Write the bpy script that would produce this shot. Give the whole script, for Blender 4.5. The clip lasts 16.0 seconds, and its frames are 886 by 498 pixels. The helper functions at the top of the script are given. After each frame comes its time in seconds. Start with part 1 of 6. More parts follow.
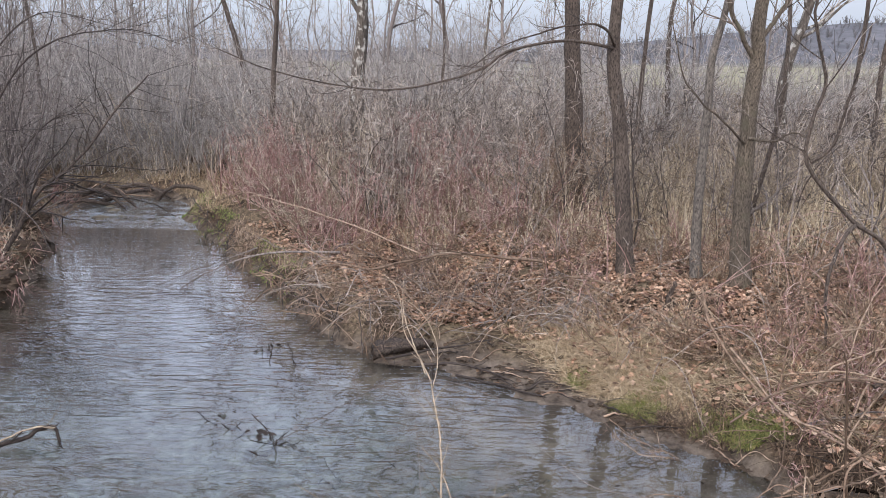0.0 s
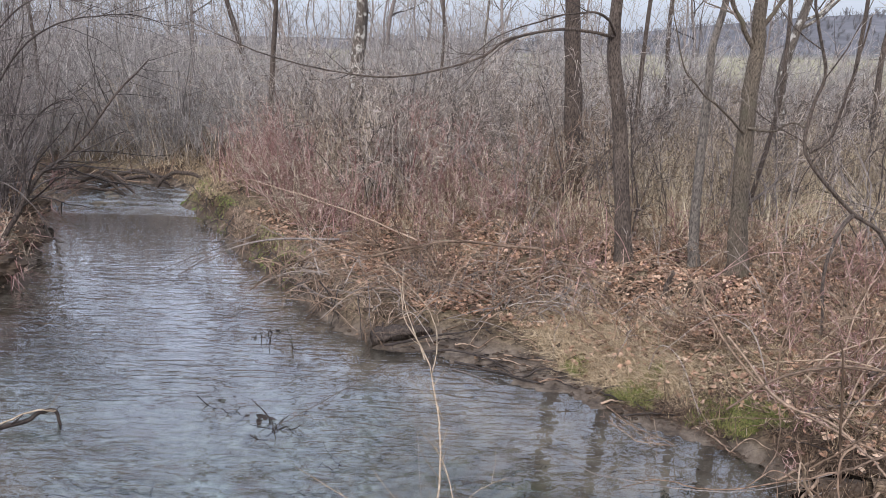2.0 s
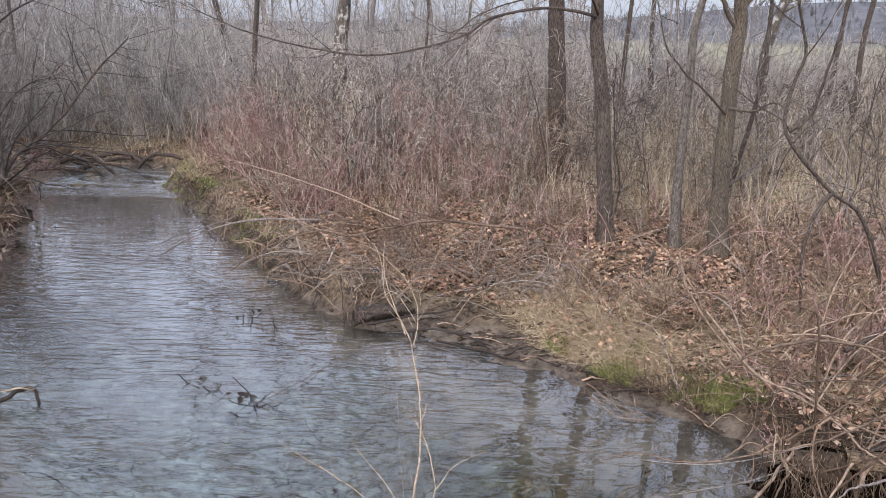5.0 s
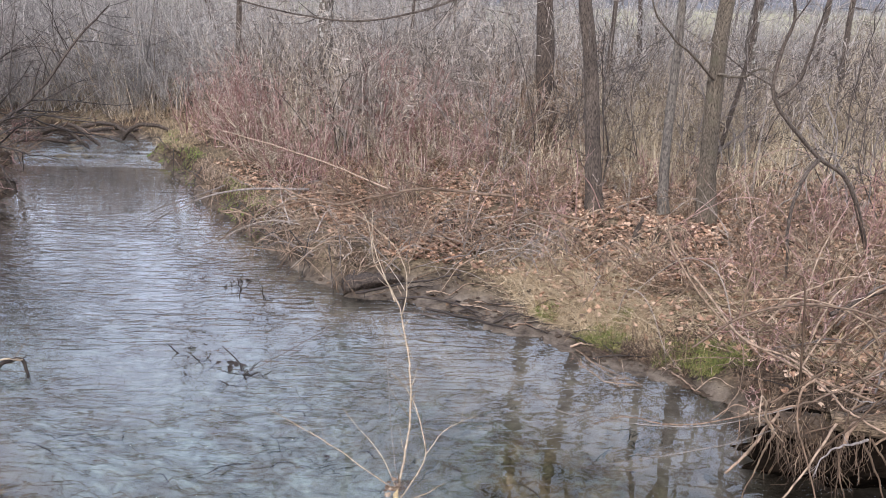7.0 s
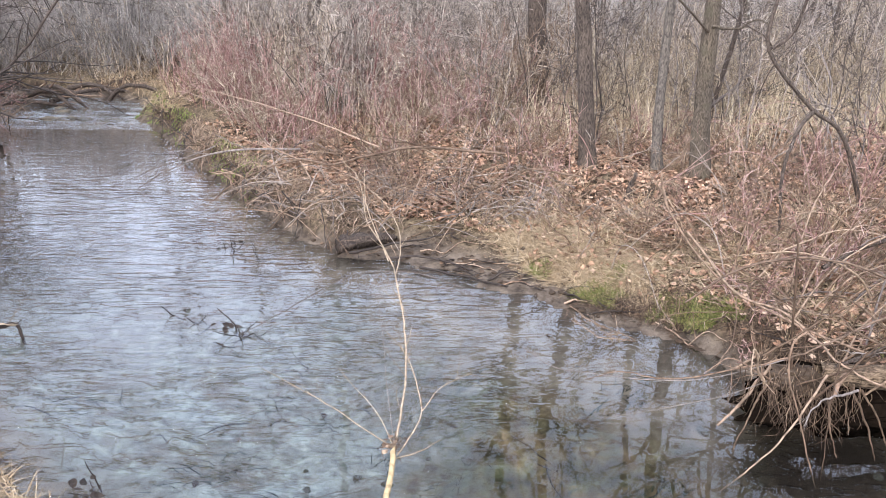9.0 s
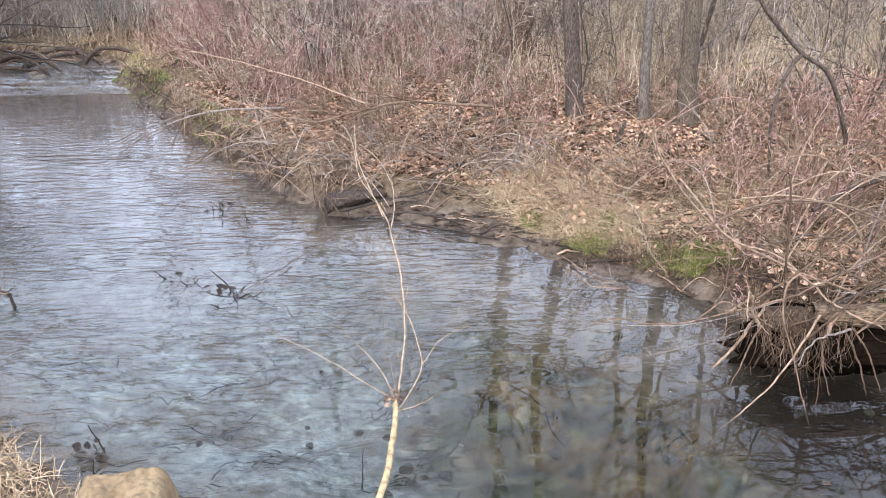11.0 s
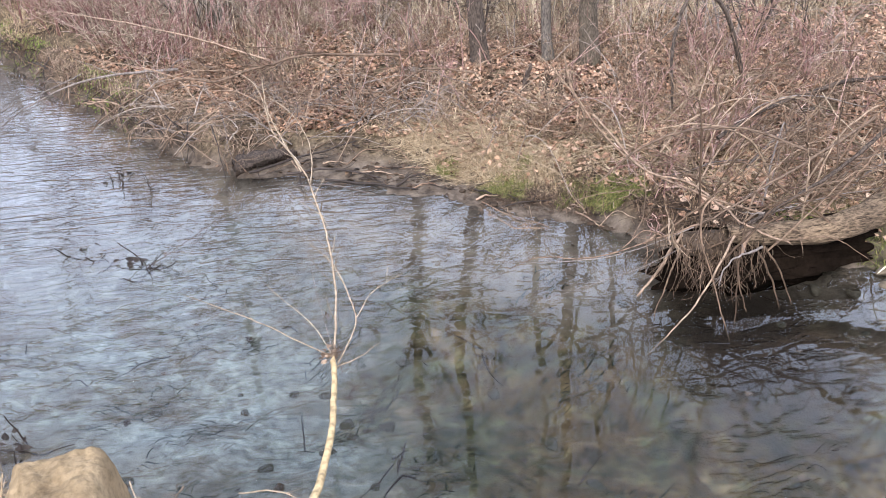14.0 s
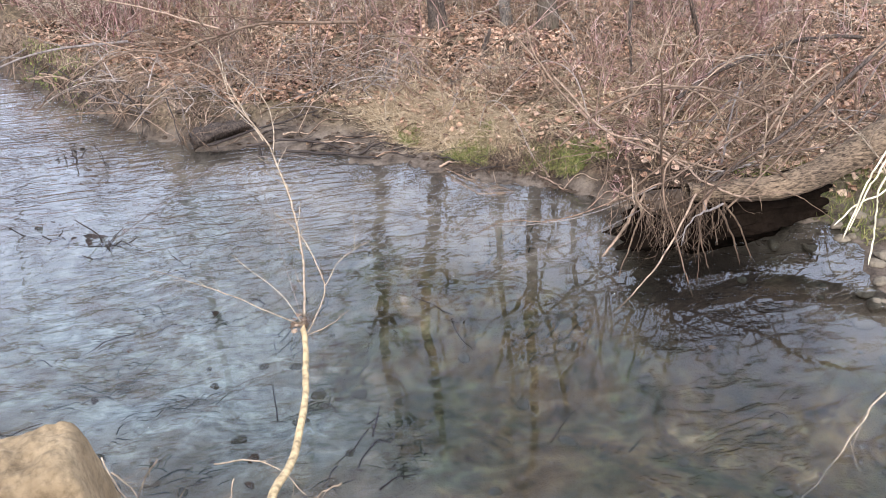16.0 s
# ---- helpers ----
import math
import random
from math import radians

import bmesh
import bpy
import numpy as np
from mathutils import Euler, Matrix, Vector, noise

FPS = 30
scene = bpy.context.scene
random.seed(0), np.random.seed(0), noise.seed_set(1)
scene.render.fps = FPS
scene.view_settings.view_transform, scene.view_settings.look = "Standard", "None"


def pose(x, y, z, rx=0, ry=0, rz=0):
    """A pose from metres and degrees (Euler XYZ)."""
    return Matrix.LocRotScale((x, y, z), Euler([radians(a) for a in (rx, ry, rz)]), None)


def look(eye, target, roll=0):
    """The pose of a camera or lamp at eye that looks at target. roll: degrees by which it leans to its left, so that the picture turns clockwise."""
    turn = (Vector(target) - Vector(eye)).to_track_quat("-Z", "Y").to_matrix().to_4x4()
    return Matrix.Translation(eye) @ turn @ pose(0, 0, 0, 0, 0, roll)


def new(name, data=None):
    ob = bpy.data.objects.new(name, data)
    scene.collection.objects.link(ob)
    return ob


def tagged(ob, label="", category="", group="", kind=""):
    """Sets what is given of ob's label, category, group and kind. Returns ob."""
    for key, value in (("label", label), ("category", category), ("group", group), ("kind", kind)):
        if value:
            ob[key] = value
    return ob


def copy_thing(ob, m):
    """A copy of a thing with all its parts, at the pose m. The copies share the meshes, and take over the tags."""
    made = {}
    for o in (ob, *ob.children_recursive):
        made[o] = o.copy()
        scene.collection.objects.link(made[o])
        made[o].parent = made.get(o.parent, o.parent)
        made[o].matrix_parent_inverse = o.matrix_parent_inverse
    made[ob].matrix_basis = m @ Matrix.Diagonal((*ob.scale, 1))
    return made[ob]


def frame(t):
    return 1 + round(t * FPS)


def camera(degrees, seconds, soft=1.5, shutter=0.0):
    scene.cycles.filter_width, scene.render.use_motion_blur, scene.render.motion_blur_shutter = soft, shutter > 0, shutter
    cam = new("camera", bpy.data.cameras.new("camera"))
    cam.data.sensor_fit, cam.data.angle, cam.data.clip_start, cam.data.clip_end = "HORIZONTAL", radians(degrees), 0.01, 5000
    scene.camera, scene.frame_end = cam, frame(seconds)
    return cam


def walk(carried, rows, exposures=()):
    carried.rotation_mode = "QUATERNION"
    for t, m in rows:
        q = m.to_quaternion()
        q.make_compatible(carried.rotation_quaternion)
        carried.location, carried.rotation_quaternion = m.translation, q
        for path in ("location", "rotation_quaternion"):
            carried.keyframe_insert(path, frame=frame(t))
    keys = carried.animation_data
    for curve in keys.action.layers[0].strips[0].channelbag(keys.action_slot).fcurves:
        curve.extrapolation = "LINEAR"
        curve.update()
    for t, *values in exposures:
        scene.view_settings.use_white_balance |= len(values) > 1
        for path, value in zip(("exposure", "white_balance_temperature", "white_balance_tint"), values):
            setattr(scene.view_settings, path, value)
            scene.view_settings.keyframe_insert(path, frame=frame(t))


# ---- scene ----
cam = camera(60.74, 16.0, soft=0.55)
PATH = [
    (0, (0.234, 0.491, 2.524), (0.062, 4.364, 1.539), 0.74),
    (0.5, (0.232, 0.486, 2.535), (0.064, 4.354, 1.527), 0.69),
    (1, (0.230, 0.485, 2.530), (0.063, 4.348, 1.507), 0.89),
    (1.5, (0.227, 0.476, 2.517), (0.064, 4.339, 1.490), 1.06),
    (2, (0.222, 0.465, 2.513), (0.064, 4.325, 1.474), 1.18),
    (2.5, (0.228, 0.458, 2.515), (0.067, 4.314, 1.466), 1.14),
    (3, (0.221, 0.448, 2.504), (0.069, 4.302, 1.444), 1.15),
    (3.5, (0.229, 0.453, 2.506), (0.085, 4.301, 1.424), 1.12),
    (4, (0.236, 0.454, 2.478), (0.110, 4.302, 1.393), 1.28),
    (6.5, (0.259, 0.455, 2.443), (0.238, 4.268, 1.237), 1.48),
    (7, (0.248, 0.455, 2.431), (0.235, 4.253, 1.178), 1.42),
    (7.5, (0.238, 0.459, 2.429), (0.235, 4.237, 1.114), 1.39),
    (8, (0.238, 0.459, 2.424), (0.241, 4.208, 1.030), 1.25),
    (8.5, (0.247, 0.467, 2.420), (0.266, 4.207, 1.002), 1.20),
    (9, (0.252, 0.469, 2.429), (0.275, 4.193, 0.969), 0.77),
    (11.5, (0.179, 0.471, 2.385), (0.313, 4.085, 0.675), -1.01),
    (12, (0.163, 0.486, 2.368), (0.355, 4.076, 0.614), -1.25),
    (12.5, (0.140, 0.496, 2.359), (0.405, 4.063, 0.569), -1.43),
    (13, (0.132, 0.503, 2.348), (0.508, 4.054, 0.545), -1.50),
    (13.5, (0.112, 0.503, 2.343), (0.603, 4.018, 0.498), -1.74),
    (14, (0.102, 0.507, 2.334), (0.675, 3.996, 0.463), -1.69),
    (14.5, (0.086, 0.510, 2.323), (0.744, 3.968, 0.422), -1.51),
    (15, (0.077, 0.511, 2.313), (0.780, 3.929, 0.359), -1.66),
    (15.5, (0.071, 0.509, 2.305), (0.812, 3.902, 0.320), -1.84),
    (16, (0.069, 0.496, 2.302), (0.823, 3.875, 0.299), -1.88),
]
EXPOSURES = [(0.0, -0.06), (3.5, -0.06), (6.5, 0.12), (8.0, 0.42), (9.2, 0.58), (11.5, 0.54), (16.0, 0.48)]
walk(cam, [(t, look(eye, target, roll)) for t, eye, target, roll in PATH], EXPOSURES)

# ---- world and light: a bright overcast sky ----
world = bpy.data.worlds.new("overcast_sky")
scene.world = world
world.use_nodes = True
wn, wl = world.node_tree.nodes, world.node_tree.links
wn.clear()
sky = wn.new("ShaderNodeTexSky")
sky.sky_type, sky.sun_disc = "NISHITA", False
sky.sun_elevation, sky.sun_rotation = radians(46), radians(150)
sky.air_density, sky.dust_density, sky.ozone_density = 1.3, 3.0, 1.5
# an overcast sky is about three times as bright overhead as at the horizon
where, axes3 = wn.new("ShaderNodeTexCoord"), wn.new("ShaderNodeSeparateXYZ")
wl.new(where.outputs["Generated"], axes3.inputs[0])
height = wn.new("ShaderNodeMapRange")
height.inputs[1].default_value, height.inputs[2].default_value, height.inputs[3].default_value, height.inputs[4].default_value = 0.0, 0.38, 1.0, 2.35
wl.new(axes3.outputs[2], height.inputs[0])
cloud = wn.new("ShaderNodeMix")
cloud.data_type = "RGBA"
cloud.inputs[0].default_value = 0.8
cloud.inputs[7].default_value = (5.5, 6.05, 7.4, 1)
wl.new(sky.outputs[0], cloud.inputs[6])
veil = wn.new("ShaderNodeVectorMath")
veil.operation = "SCALE"
wl.new(cloud.outputs[2], veil.inputs[0])
wl.new(height.outputs[0], veil.inputs["Scale"])
back = wn.new("ShaderNodeBackground")
back.inputs[1].default_value = 0.118
wl.new(veil.outputs[0], back.inputs[0])
wout = wn.new("ShaderNodeOutputWorld")
wl.new(back.outputs[0], wout.inputs[0])

sun = new("sun", bpy.data.lights.new("sun", "SUN"))
sun.data.energy, sun.data.angle, sun.data.color = 3.0, radians(14), (1.0, 0.97, 0.935)
sun.matrix_world = look((-7, -10, 14), (0, 6, 0))


# ---- materials ----
def shader(name, rough=0.9, spec=0.2):
    m = bpy.data.materials.new(name)
    m.use_nodes = True
    n, l = m.node_tree.nodes, m.node_tree.links
    b = n["Principled BSDF"]
    b.inputs["Roughness"].default_value = rough
    b.inputs["Specular IOR Level"].default_value = spec
    return m, n, l, b


def coords(n, l, scale, kind="Object"):
    tc, mp = n.new("ShaderNodeTexCoord"), n.new("ShaderNodeMapping")
    mp.inputs["Scale"].default_value = scale
    l.new(tc.outputs[kind], mp.inputs[0])
    return mp.outputs[0]


def noise_at(n, l, vec, scale, detail=4.0, rough=0.6, distort=0.0):
    t = n.new("ShaderNodeTexNoise")
    t.inputs["Scale"].default_value, t.inputs["Detail"].default_value = scale, detail
    t.inputs["Roughness"].default_value, t.inputs["Distortion"].default_value = rough, distort
    l.new(vec, t.inputs["Vector"])
    return t.outputs[0]


def ramp(n, l, fac, stops):
    r = n.new("ShaderNodeValToRGB")
    e = r.color_ramp.elements
    while len(e) < len(stops):
        e.new(0.5)
    for el, (p, c) in zip(e, stops):
        el.position, el.color = p, (*c, 1)
    l.new(fac, r.inputs[0])
    return r.outputs[0]


def mixed(n, l, a, b, fac, mode="MIX"):
    m = n.new("ShaderNodeMix")
    m.data_type, m.blend_type = "RGBA", mode
    for sock, v in ((0, fac), (6, a), (7, b)):
        if isinstance(v, (int, float)):
            m.inputs[sock].default_value = v
        elif isinstance(v, tuple):
            m.inputs[sock].default_value = (*v, 1)
        else:
            l.new(v, m.inputs[sock])
    return m.outputs[2]


def bumped(n, l, b, height, strength, distance):
    k = n.new("ShaderNodeBump")
    k.inputs["Strength"].default_value, k.inputs["Distance"].default_value = strength, distance
    l.new(height, k.inputs["Height"])
    l.new(k.outputs[0], b.inputs["Normal"])


def twig_material(name, stops, rough=0.85):
    """Thin wood or straw: each stem has a tone of its own, mottled along its length."""
    m, n, l, b = shader(name, rough)
    geo, obi = n.new("ShaderNodeNewGeometry"), n.new("ShaderNodeObjectInfo")
    mix = n.new("ShaderNodeMath")
    mix.operation = "MULTIPLY_ADD"
    mix.inputs[1].default_value = 0.75
    l.new(geo.outputs["Random Per Island"], mix.inputs[0])
    half = n.new("ShaderNodeMath")
    half.operation = "MULTIPLY"
    half.inputs[1].default_value = 0.25
    l.new(obi.outputs["Random"], half.inputs[0])
    l.new(half.outputs[0], mix.inputs[2])
    base = ramp(n, l, mix.outputs[0], stops)
    spots = ramp(n, l, noise_at(n, l, coords(n, l, (1, 1, 0.4)), 40, 3), [(0.3, (0.45, 0.44, 0.43)), (0.62, (1.16, 1.14, 1.1))])
    l.new(mixed(n, l, base, spots, 1.0, "MULTIPLY"), b.inputs["Base Color"])
    return m


def bark_material(name, dark, light, moss=None, scale=1.0, patches=None, grain=(1, 1, 0.22)):
    """Ridged bark: long dark furrows, paler plates, and moss or pale patches where the tree has them."""
    m, n, l, b = shader(name, 0.9)
    v = coords(n, l, grain)
    ridges = noise_at(n, l, v, 42 * scale, 5, 0.65, 0.6)
    col = ramp(n, l, ridges, [(0.36, dark), (0.62, light)])
    broad = noise_at(n, l, coords(n, l, (1, 1, 0.6)), 3.0, 3)
    col = mixed(n, l, col, ramp(n, l, broad, [(0.3, (0.7, 0.7, 0.7)), (0.7, (1.2, 1.18, 1.12))]), 1.0, "MULTIPLY")
    if moss:
        where = ramp(n, l, noise_at(n, l, coords(n, l, (1, 1, 1)), 5, 5), [(0.55, (0, 0, 0)), (0.68, (0.8, 0.8, 0.8))])
        col = mixed(n, l, col, moss, where)
    if patches:
        where = ramp(n, l, noise_at(n, l, coords(n, l, (1, 1, 0.7)), 13, 5), [(0.37, (1, 1, 1)), (0.46, (0, 0, 0))])
        col = mixed(n, l, col, patches, where)
    l.new(col, b.inputs["Base Color"])
    bumped(n, l, b, ridges, 0.9, 0.02)
    return m


TWIG = twig_material("grey_brown_twig", [(0.0, (0.028, 0.023, 0.021)), (0.35, (0.155, 0.126, 0.114)), (0.7, (0.46, 0.39, 0.35)), (1.0, (0.74, 0.655, 0.60))])
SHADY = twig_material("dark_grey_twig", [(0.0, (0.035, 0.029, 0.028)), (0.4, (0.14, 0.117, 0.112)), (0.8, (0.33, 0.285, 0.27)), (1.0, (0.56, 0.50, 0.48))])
DUSK = twig_material("dark_bare_branch", [(0.0, (0.025, 0.02, 0.019)), (0.6, (0.09, 0.073, 0.068)), (1.0, (0.26, 0.22, 0.205))])
RED = twig_material("reddish_twig", [(0.0, (0.05, 0.02, 0.022)), (0.35, (0.25, 0.125, 0.118)), (0.72, (0.54, 0.375, 0.34)), (1.0, (0.74, 0.62, 0.57))])
TAN = twig_material("tan_brush", [(0.0, (0.04, 0.03, 0.023)), (0.35, (0.20, 0.152, 0.115)), (0.7, (0.50, 0.41, 0.325)), (1.0, (0.76, 0.66, 0.54))])
WETLEAF = twig_material("wet_dark_leaf", [(0.0, (0.03, 0.02, 0.014)), (0.7, (0.10, 0.065, 0.045)), (1.0, (0.24, 0.16, 0.11))], 0.5)
BROWN = twig_material("brown_branch", [(0.0, (0.10, 0.066, 0.05)), (1.0, (0.23, 0.165, 0.125))])
CANE = twig_material("pale_cane", [(0.0, (0.14, 0.10, 0.075)), (0.5, (0.34, 0.265, 0.20)), (1.0, (0.58, 0.48, 0.37))])
STICK = twig_material("dead_stick", [(0.0, (0.05, 0.036, 0.03)), (0.5, (0.245, 0.165, 0.122)), (1.0, (0.58, 0.455, 0.355))])
DARK = twig_material("wet_dark_twig", [(0.0, (0.02, 0.016, 0.014)), (1.0, (0.06, 0.045, 0.04))], 0.5)
HAY = twig_material("bleached_grass", [(0.0, (0.22, 0.165, 0.105)), (0.5, (0.48, 0.385, 0.275)), (1.0, (0.70, 0.60, 0.46))])
STRAW = twig_material("dry_straw", [(0.0, (0.16, 0.11, 0.065)), (0.5, (0.44, 0.325, 0.212)), (1.0, (0.70, 0.57, 0.41))])
GREEN = twig_material("fresh_grass", [(0.0, (0.08, 0.10, 0.032)), (0.45, (0.18, 0.20, 0.06)), (0.75, (0.32, 0.29, 0.12)), (1.0, (0.46, 0.36, 0.21))])
WEED = twig_material("dark_water_weed", [(0.0, (0.008, 0.012, 0.008)), (1.0, (0.045, 0.055, 0.03))], 0.5)
TURF = twig_material("wet_green_turf", [(0.0, (0.09, 0.14, 0.03)), (0.6, (0.20, 0.27, 0.06)), (1.0, (0.34, 0.38, 0.12))])
LEAF = twig_material("dead_leaf", [(0.0, (0.05, 0.028, 0.02)), (0.2, (0.19, 0.11, 0.078)), (0.55, (0.44, 0.265, 0.18)), (0.8, (0.58, 0.405, 0.30)), (1.0, (0.72, 0.58, 0.47))], 0.7)
PALE = twig_material("pale_dry_stalk", [(0.0, (0.60, 0.52, 0.36)), (1.0, (0.76, 0.69, 0.52))], 0.6)
SAPLING = twig_material("yellow_sapling_bark", [(0.0, (0.36, 0.27, 0.155)), (1.0, (0.50, 0.39, 0.24))], 0.6)
# far twigs: greyer, with lifted darks, so haze is part of the colour
FARWOOD = twig_material("far_hazed_twig", [(0.0, (0.10, 0.09, 0.089)), (0.3, (0.25, 0.227, 0.222)), (0.65, (0.44, 0.40, 0.388)), (1.0, (0.58, 0.53, 0.515))])
# wood tones shifted to blue-grey, with distance haze mixed into the colour
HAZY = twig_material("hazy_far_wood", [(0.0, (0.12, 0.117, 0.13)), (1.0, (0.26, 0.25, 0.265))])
BARK = bark_material("furrowed_bark", (0.024, 0.018, 0.016), (0.14, 0.108, 0.093), scale=1.9, grain=(1, 1, 0.3))
BARK_GREY = bark_material("grey_ridged_bark", (0.037, 0.028, 0.025), (0.165, 0.13, 0.112), scale=2.3, grain=(1, 1, 0.3))
BARK_ASH = bark_material("pale_grey_bark", (0.07, 0.06, 0.055), (0.25, 0.215, 0.192), scale=1.6, grain=(1, 1, 0.4))
BARK_MOSS = bark_material("mossy_bark", (0.047, 0.037, 0.03), (0.205, 0.165, 0.132), moss=(0.12, 0.107, 0.075), scale=2.3, grain=(1, 1, 0.35))
BARK_PALE = bark_material("pale_mottled_bark", (0.05, 0.041, 0.036), (0.19, 0.158, 0.138), patches=(0.48, 0.45, 0.41), scale=1.6)
LOGBARK = bark_material("fallen_trunk_bark", (0.04, 0.028, 0.02), (0.27, 0.195, 0.138), scale=1.9, grain=(0.3, 1, 1))
ROOT = twig_material("dark_root", [(0.0, (0.03, 0.02, 0.015)), (0.5, (0.10, 0.066, 0.047)), (0.85, (0.26, 0.185, 0.135)), (1.0, (0.46, 0.36, 0.27))])
WIRE = twig_material("grey_brown_cane", [(0.0, (0.05, 0.035, 0.028)), (0.5, (0.205, 0.138, 0.10)), (0.8, (0.45, 0.34, 0.25)), (1.0, (0.70, 0.58, 0.46))])


def ground_material():
    m, n, l, b = shader("bank_ground", 0.95)
    v = coords(n, l, (1, 1, 1))
    litter = ramp(n, l, noise_at(n, l, v, 9, 8, 0.75), [(0.34, (0.014, 0.010, 0.008)), (0.5, (0.06, 0.04, 0.028)), (0.7, (0.22, 0.145, 0.095))])
    straw = ramp(n, l, noise_at(n, l, v, 22, 6, 0.7), [(0.34, (0.025, 0.018, 0.012)), (0.7, (0.30, 0.225, 0.145))])
    col = mixed(n, l, litter, straw, ramp(n, l, noise_at(n, l, v, 0.9, 4), [(0.45, (0, 0, 0)), (0.6, (1, 1, 1))]))
    mud = ramp(n, l, noise_at(n, l, v, 6, 8, 0.7), [(0.3, (0.013, 0.009, 0.007)), (0.46, (0.095, 0.072, 0.056)), (0.72, (0.225, 0.178, 0.14))])
    geo, sep = n.new("ShaderNodeNewGeometry"), n.new("ShaderNodeSeparateXYZ")
    l.new(geo.outputs["Position"], sep.inputs[0])

    def band(out, lo, hi):
        r = n.new("ShaderNodeMapRange")
        r.inputs[1].default_value, r.inputs[2].default_value = lo, hi
        l.new(out, r.inputs[0])
        return r.outputs[0]

    high = n.new("ShaderNodeMath")
    high.operation = "MULTIPLY_ADD"
    high.inputs[1].default_value = 0.12
    l.new(noise_at(n, l, v, 5, 4), high.inputs[0])
    l.new(sep.outputs[2], high.inputs[2])
    col = mixed(n, l, mud, col, band(high.outputs[0], 0.10, 0.19))
    # the bed of the stream: pale silt with brown and green patches
    bed = ramp(n, l, noise_at(n, l, v, 1.1, 7, 0.65, 0.5), [(0.30, (0.24, 0.225, 0.205)), (0.46, (0.38, 0.39, 0.38)), (0.64, (0.47, 0.51, 0.54))])
    grit = ramp(n, l, noise_at(n, l, v, 14, 5, 0.7), [(0.36, (0.62, 0.61, 0.6)), (0.6, (1.15, 1.13, 1.1))])
    bed = mixed(n, l, bed, grit, 1.0, "MULTIPLY")
    # strands of dark weed and brown patches of sunken litter
    weed = ramp(n, l, noise_at(n, l, coords(n, l, (1.6, 6.5, 1)), 1.6, 5, 0.6, 2.2), [(0.36, (0.10, 0.12, 0.09)), (0.47, (1, 1, 1))])
    bed = mixed(n, l, bed, weed, 0.4, "MULTIPLY")
    bed = mixed(n, l, bed, (0.16, 0.115, 0.08), ramp(n, l, noise_at(n, l, v, 1.7, 5, 0.7), [(0.5, (0, 0, 0)), (0.62, (0.8, 0.8, 0.8))]))
    # pale silt gives way to dark gravel towards the gravel shore
    side = n.new("ShaderNodeMath")
    side.operation = "MULTIPLY_ADD"
    side.inputs[1].default_value = 1.6
    l.new(noise_at(n, l, v, 1.3, 4), side.inputs[0])
    l.new(sep.outputs[0], side.inputs[2])
    gravel = ramp(n, l, noise_at(n, l, v, 6.5, 8, 0.78, 0.5), [(0.34, (0.022, 0.022, 0.016)), (0.46, (0.10, 0.084, 0.058)), (0.56, (0.165, 0.138, 0.098)), (0.68, (0.32, 0.285, 0.22))])
    algae = ramp(n, l, noise_at(n, l, v, 1.9, 5, 0.65, 0.8), [(0.42, (1.25, 1.0, 0.78)), (0.6, (0.72, 0.85, 0.62))])
    bed = mixed(n, l, bed, mixed(n, l, gravel, algae, 1.0, "MULTIPLY"), band(side.outputs[0], 0.3, 1.5))
    patch = ramp(n, l, noise_at(n, l, v, 4.5, 7, 0.75, 0.4), [(0.38, (0.42, 0.38, 0.36)), (0.5, (0.95, 0.95, 0.93)), (0.62, (1.45, 1.5, 1.45))])
    bed = mixed(n, l, bed, patch, 0.42, "MULTIPLY")
    cobble = ramp(n, l, noise_at(n, l, v, 13, 6, 0.75, 0.8), [(0.36, (0.25, 0.24, 0.2)), (0.5, (0.9, 0.92, 0.86)), (0.66, (1.7, 1.65, 1.5))])
    bed = mixed(n, l, bed, cobble, 0.42, "MULTIPLY")
    # the bed is darkened upstream, standing in for dark reflections on deeper water
    slack = n.new("ShaderNodeMath")
    slack.operation = "MULTIPLY_ADD"
    slack.inputs[1].default_value = 2.0
    l.new(noise_at(n, l, v, 0.8, 4), slack.inputs[0])
    l.new(sep.outputs[1], slack.inputs[2])
    bed = mixed(n, l, bed, (0.30, 0.24, 0.21), band(slack.outputs[0], 5.6, 8.2), "MULTIPLY")
    # smooth tan silt in the shallows, under the wet mud of the edge
    silt = ramp(n, l, noise_at(n, l, v, 5, 6, 0.65), [(0.35, (0.13, 0.098, 0.072)), (0.6, (0.33, 0.262, 0.20))])
    bed = mixed(n, l, bed, silt, band(sep.outputs[2], -0.21, -0.10))
    # bed painted near black under the fallen tree, for the dark reflection there
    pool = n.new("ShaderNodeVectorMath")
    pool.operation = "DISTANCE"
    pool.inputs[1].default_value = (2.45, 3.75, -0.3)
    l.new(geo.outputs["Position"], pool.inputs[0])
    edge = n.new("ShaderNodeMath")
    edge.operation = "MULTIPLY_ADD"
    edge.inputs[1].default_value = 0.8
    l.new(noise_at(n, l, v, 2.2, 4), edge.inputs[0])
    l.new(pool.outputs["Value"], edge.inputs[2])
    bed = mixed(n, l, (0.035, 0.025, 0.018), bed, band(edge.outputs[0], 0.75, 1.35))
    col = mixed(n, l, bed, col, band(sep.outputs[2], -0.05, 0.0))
    # the open field far behind the wood
    field = ramp(n, l, noise_at(n, l, v, 0.05, 6), [(0.35, (0.19, 0.17, 0.105)), (0.65, (0.28, 0.25, 0.165))])
    col = mixed(n, l, col, field, band(sep.outputs[1], 40, 60))
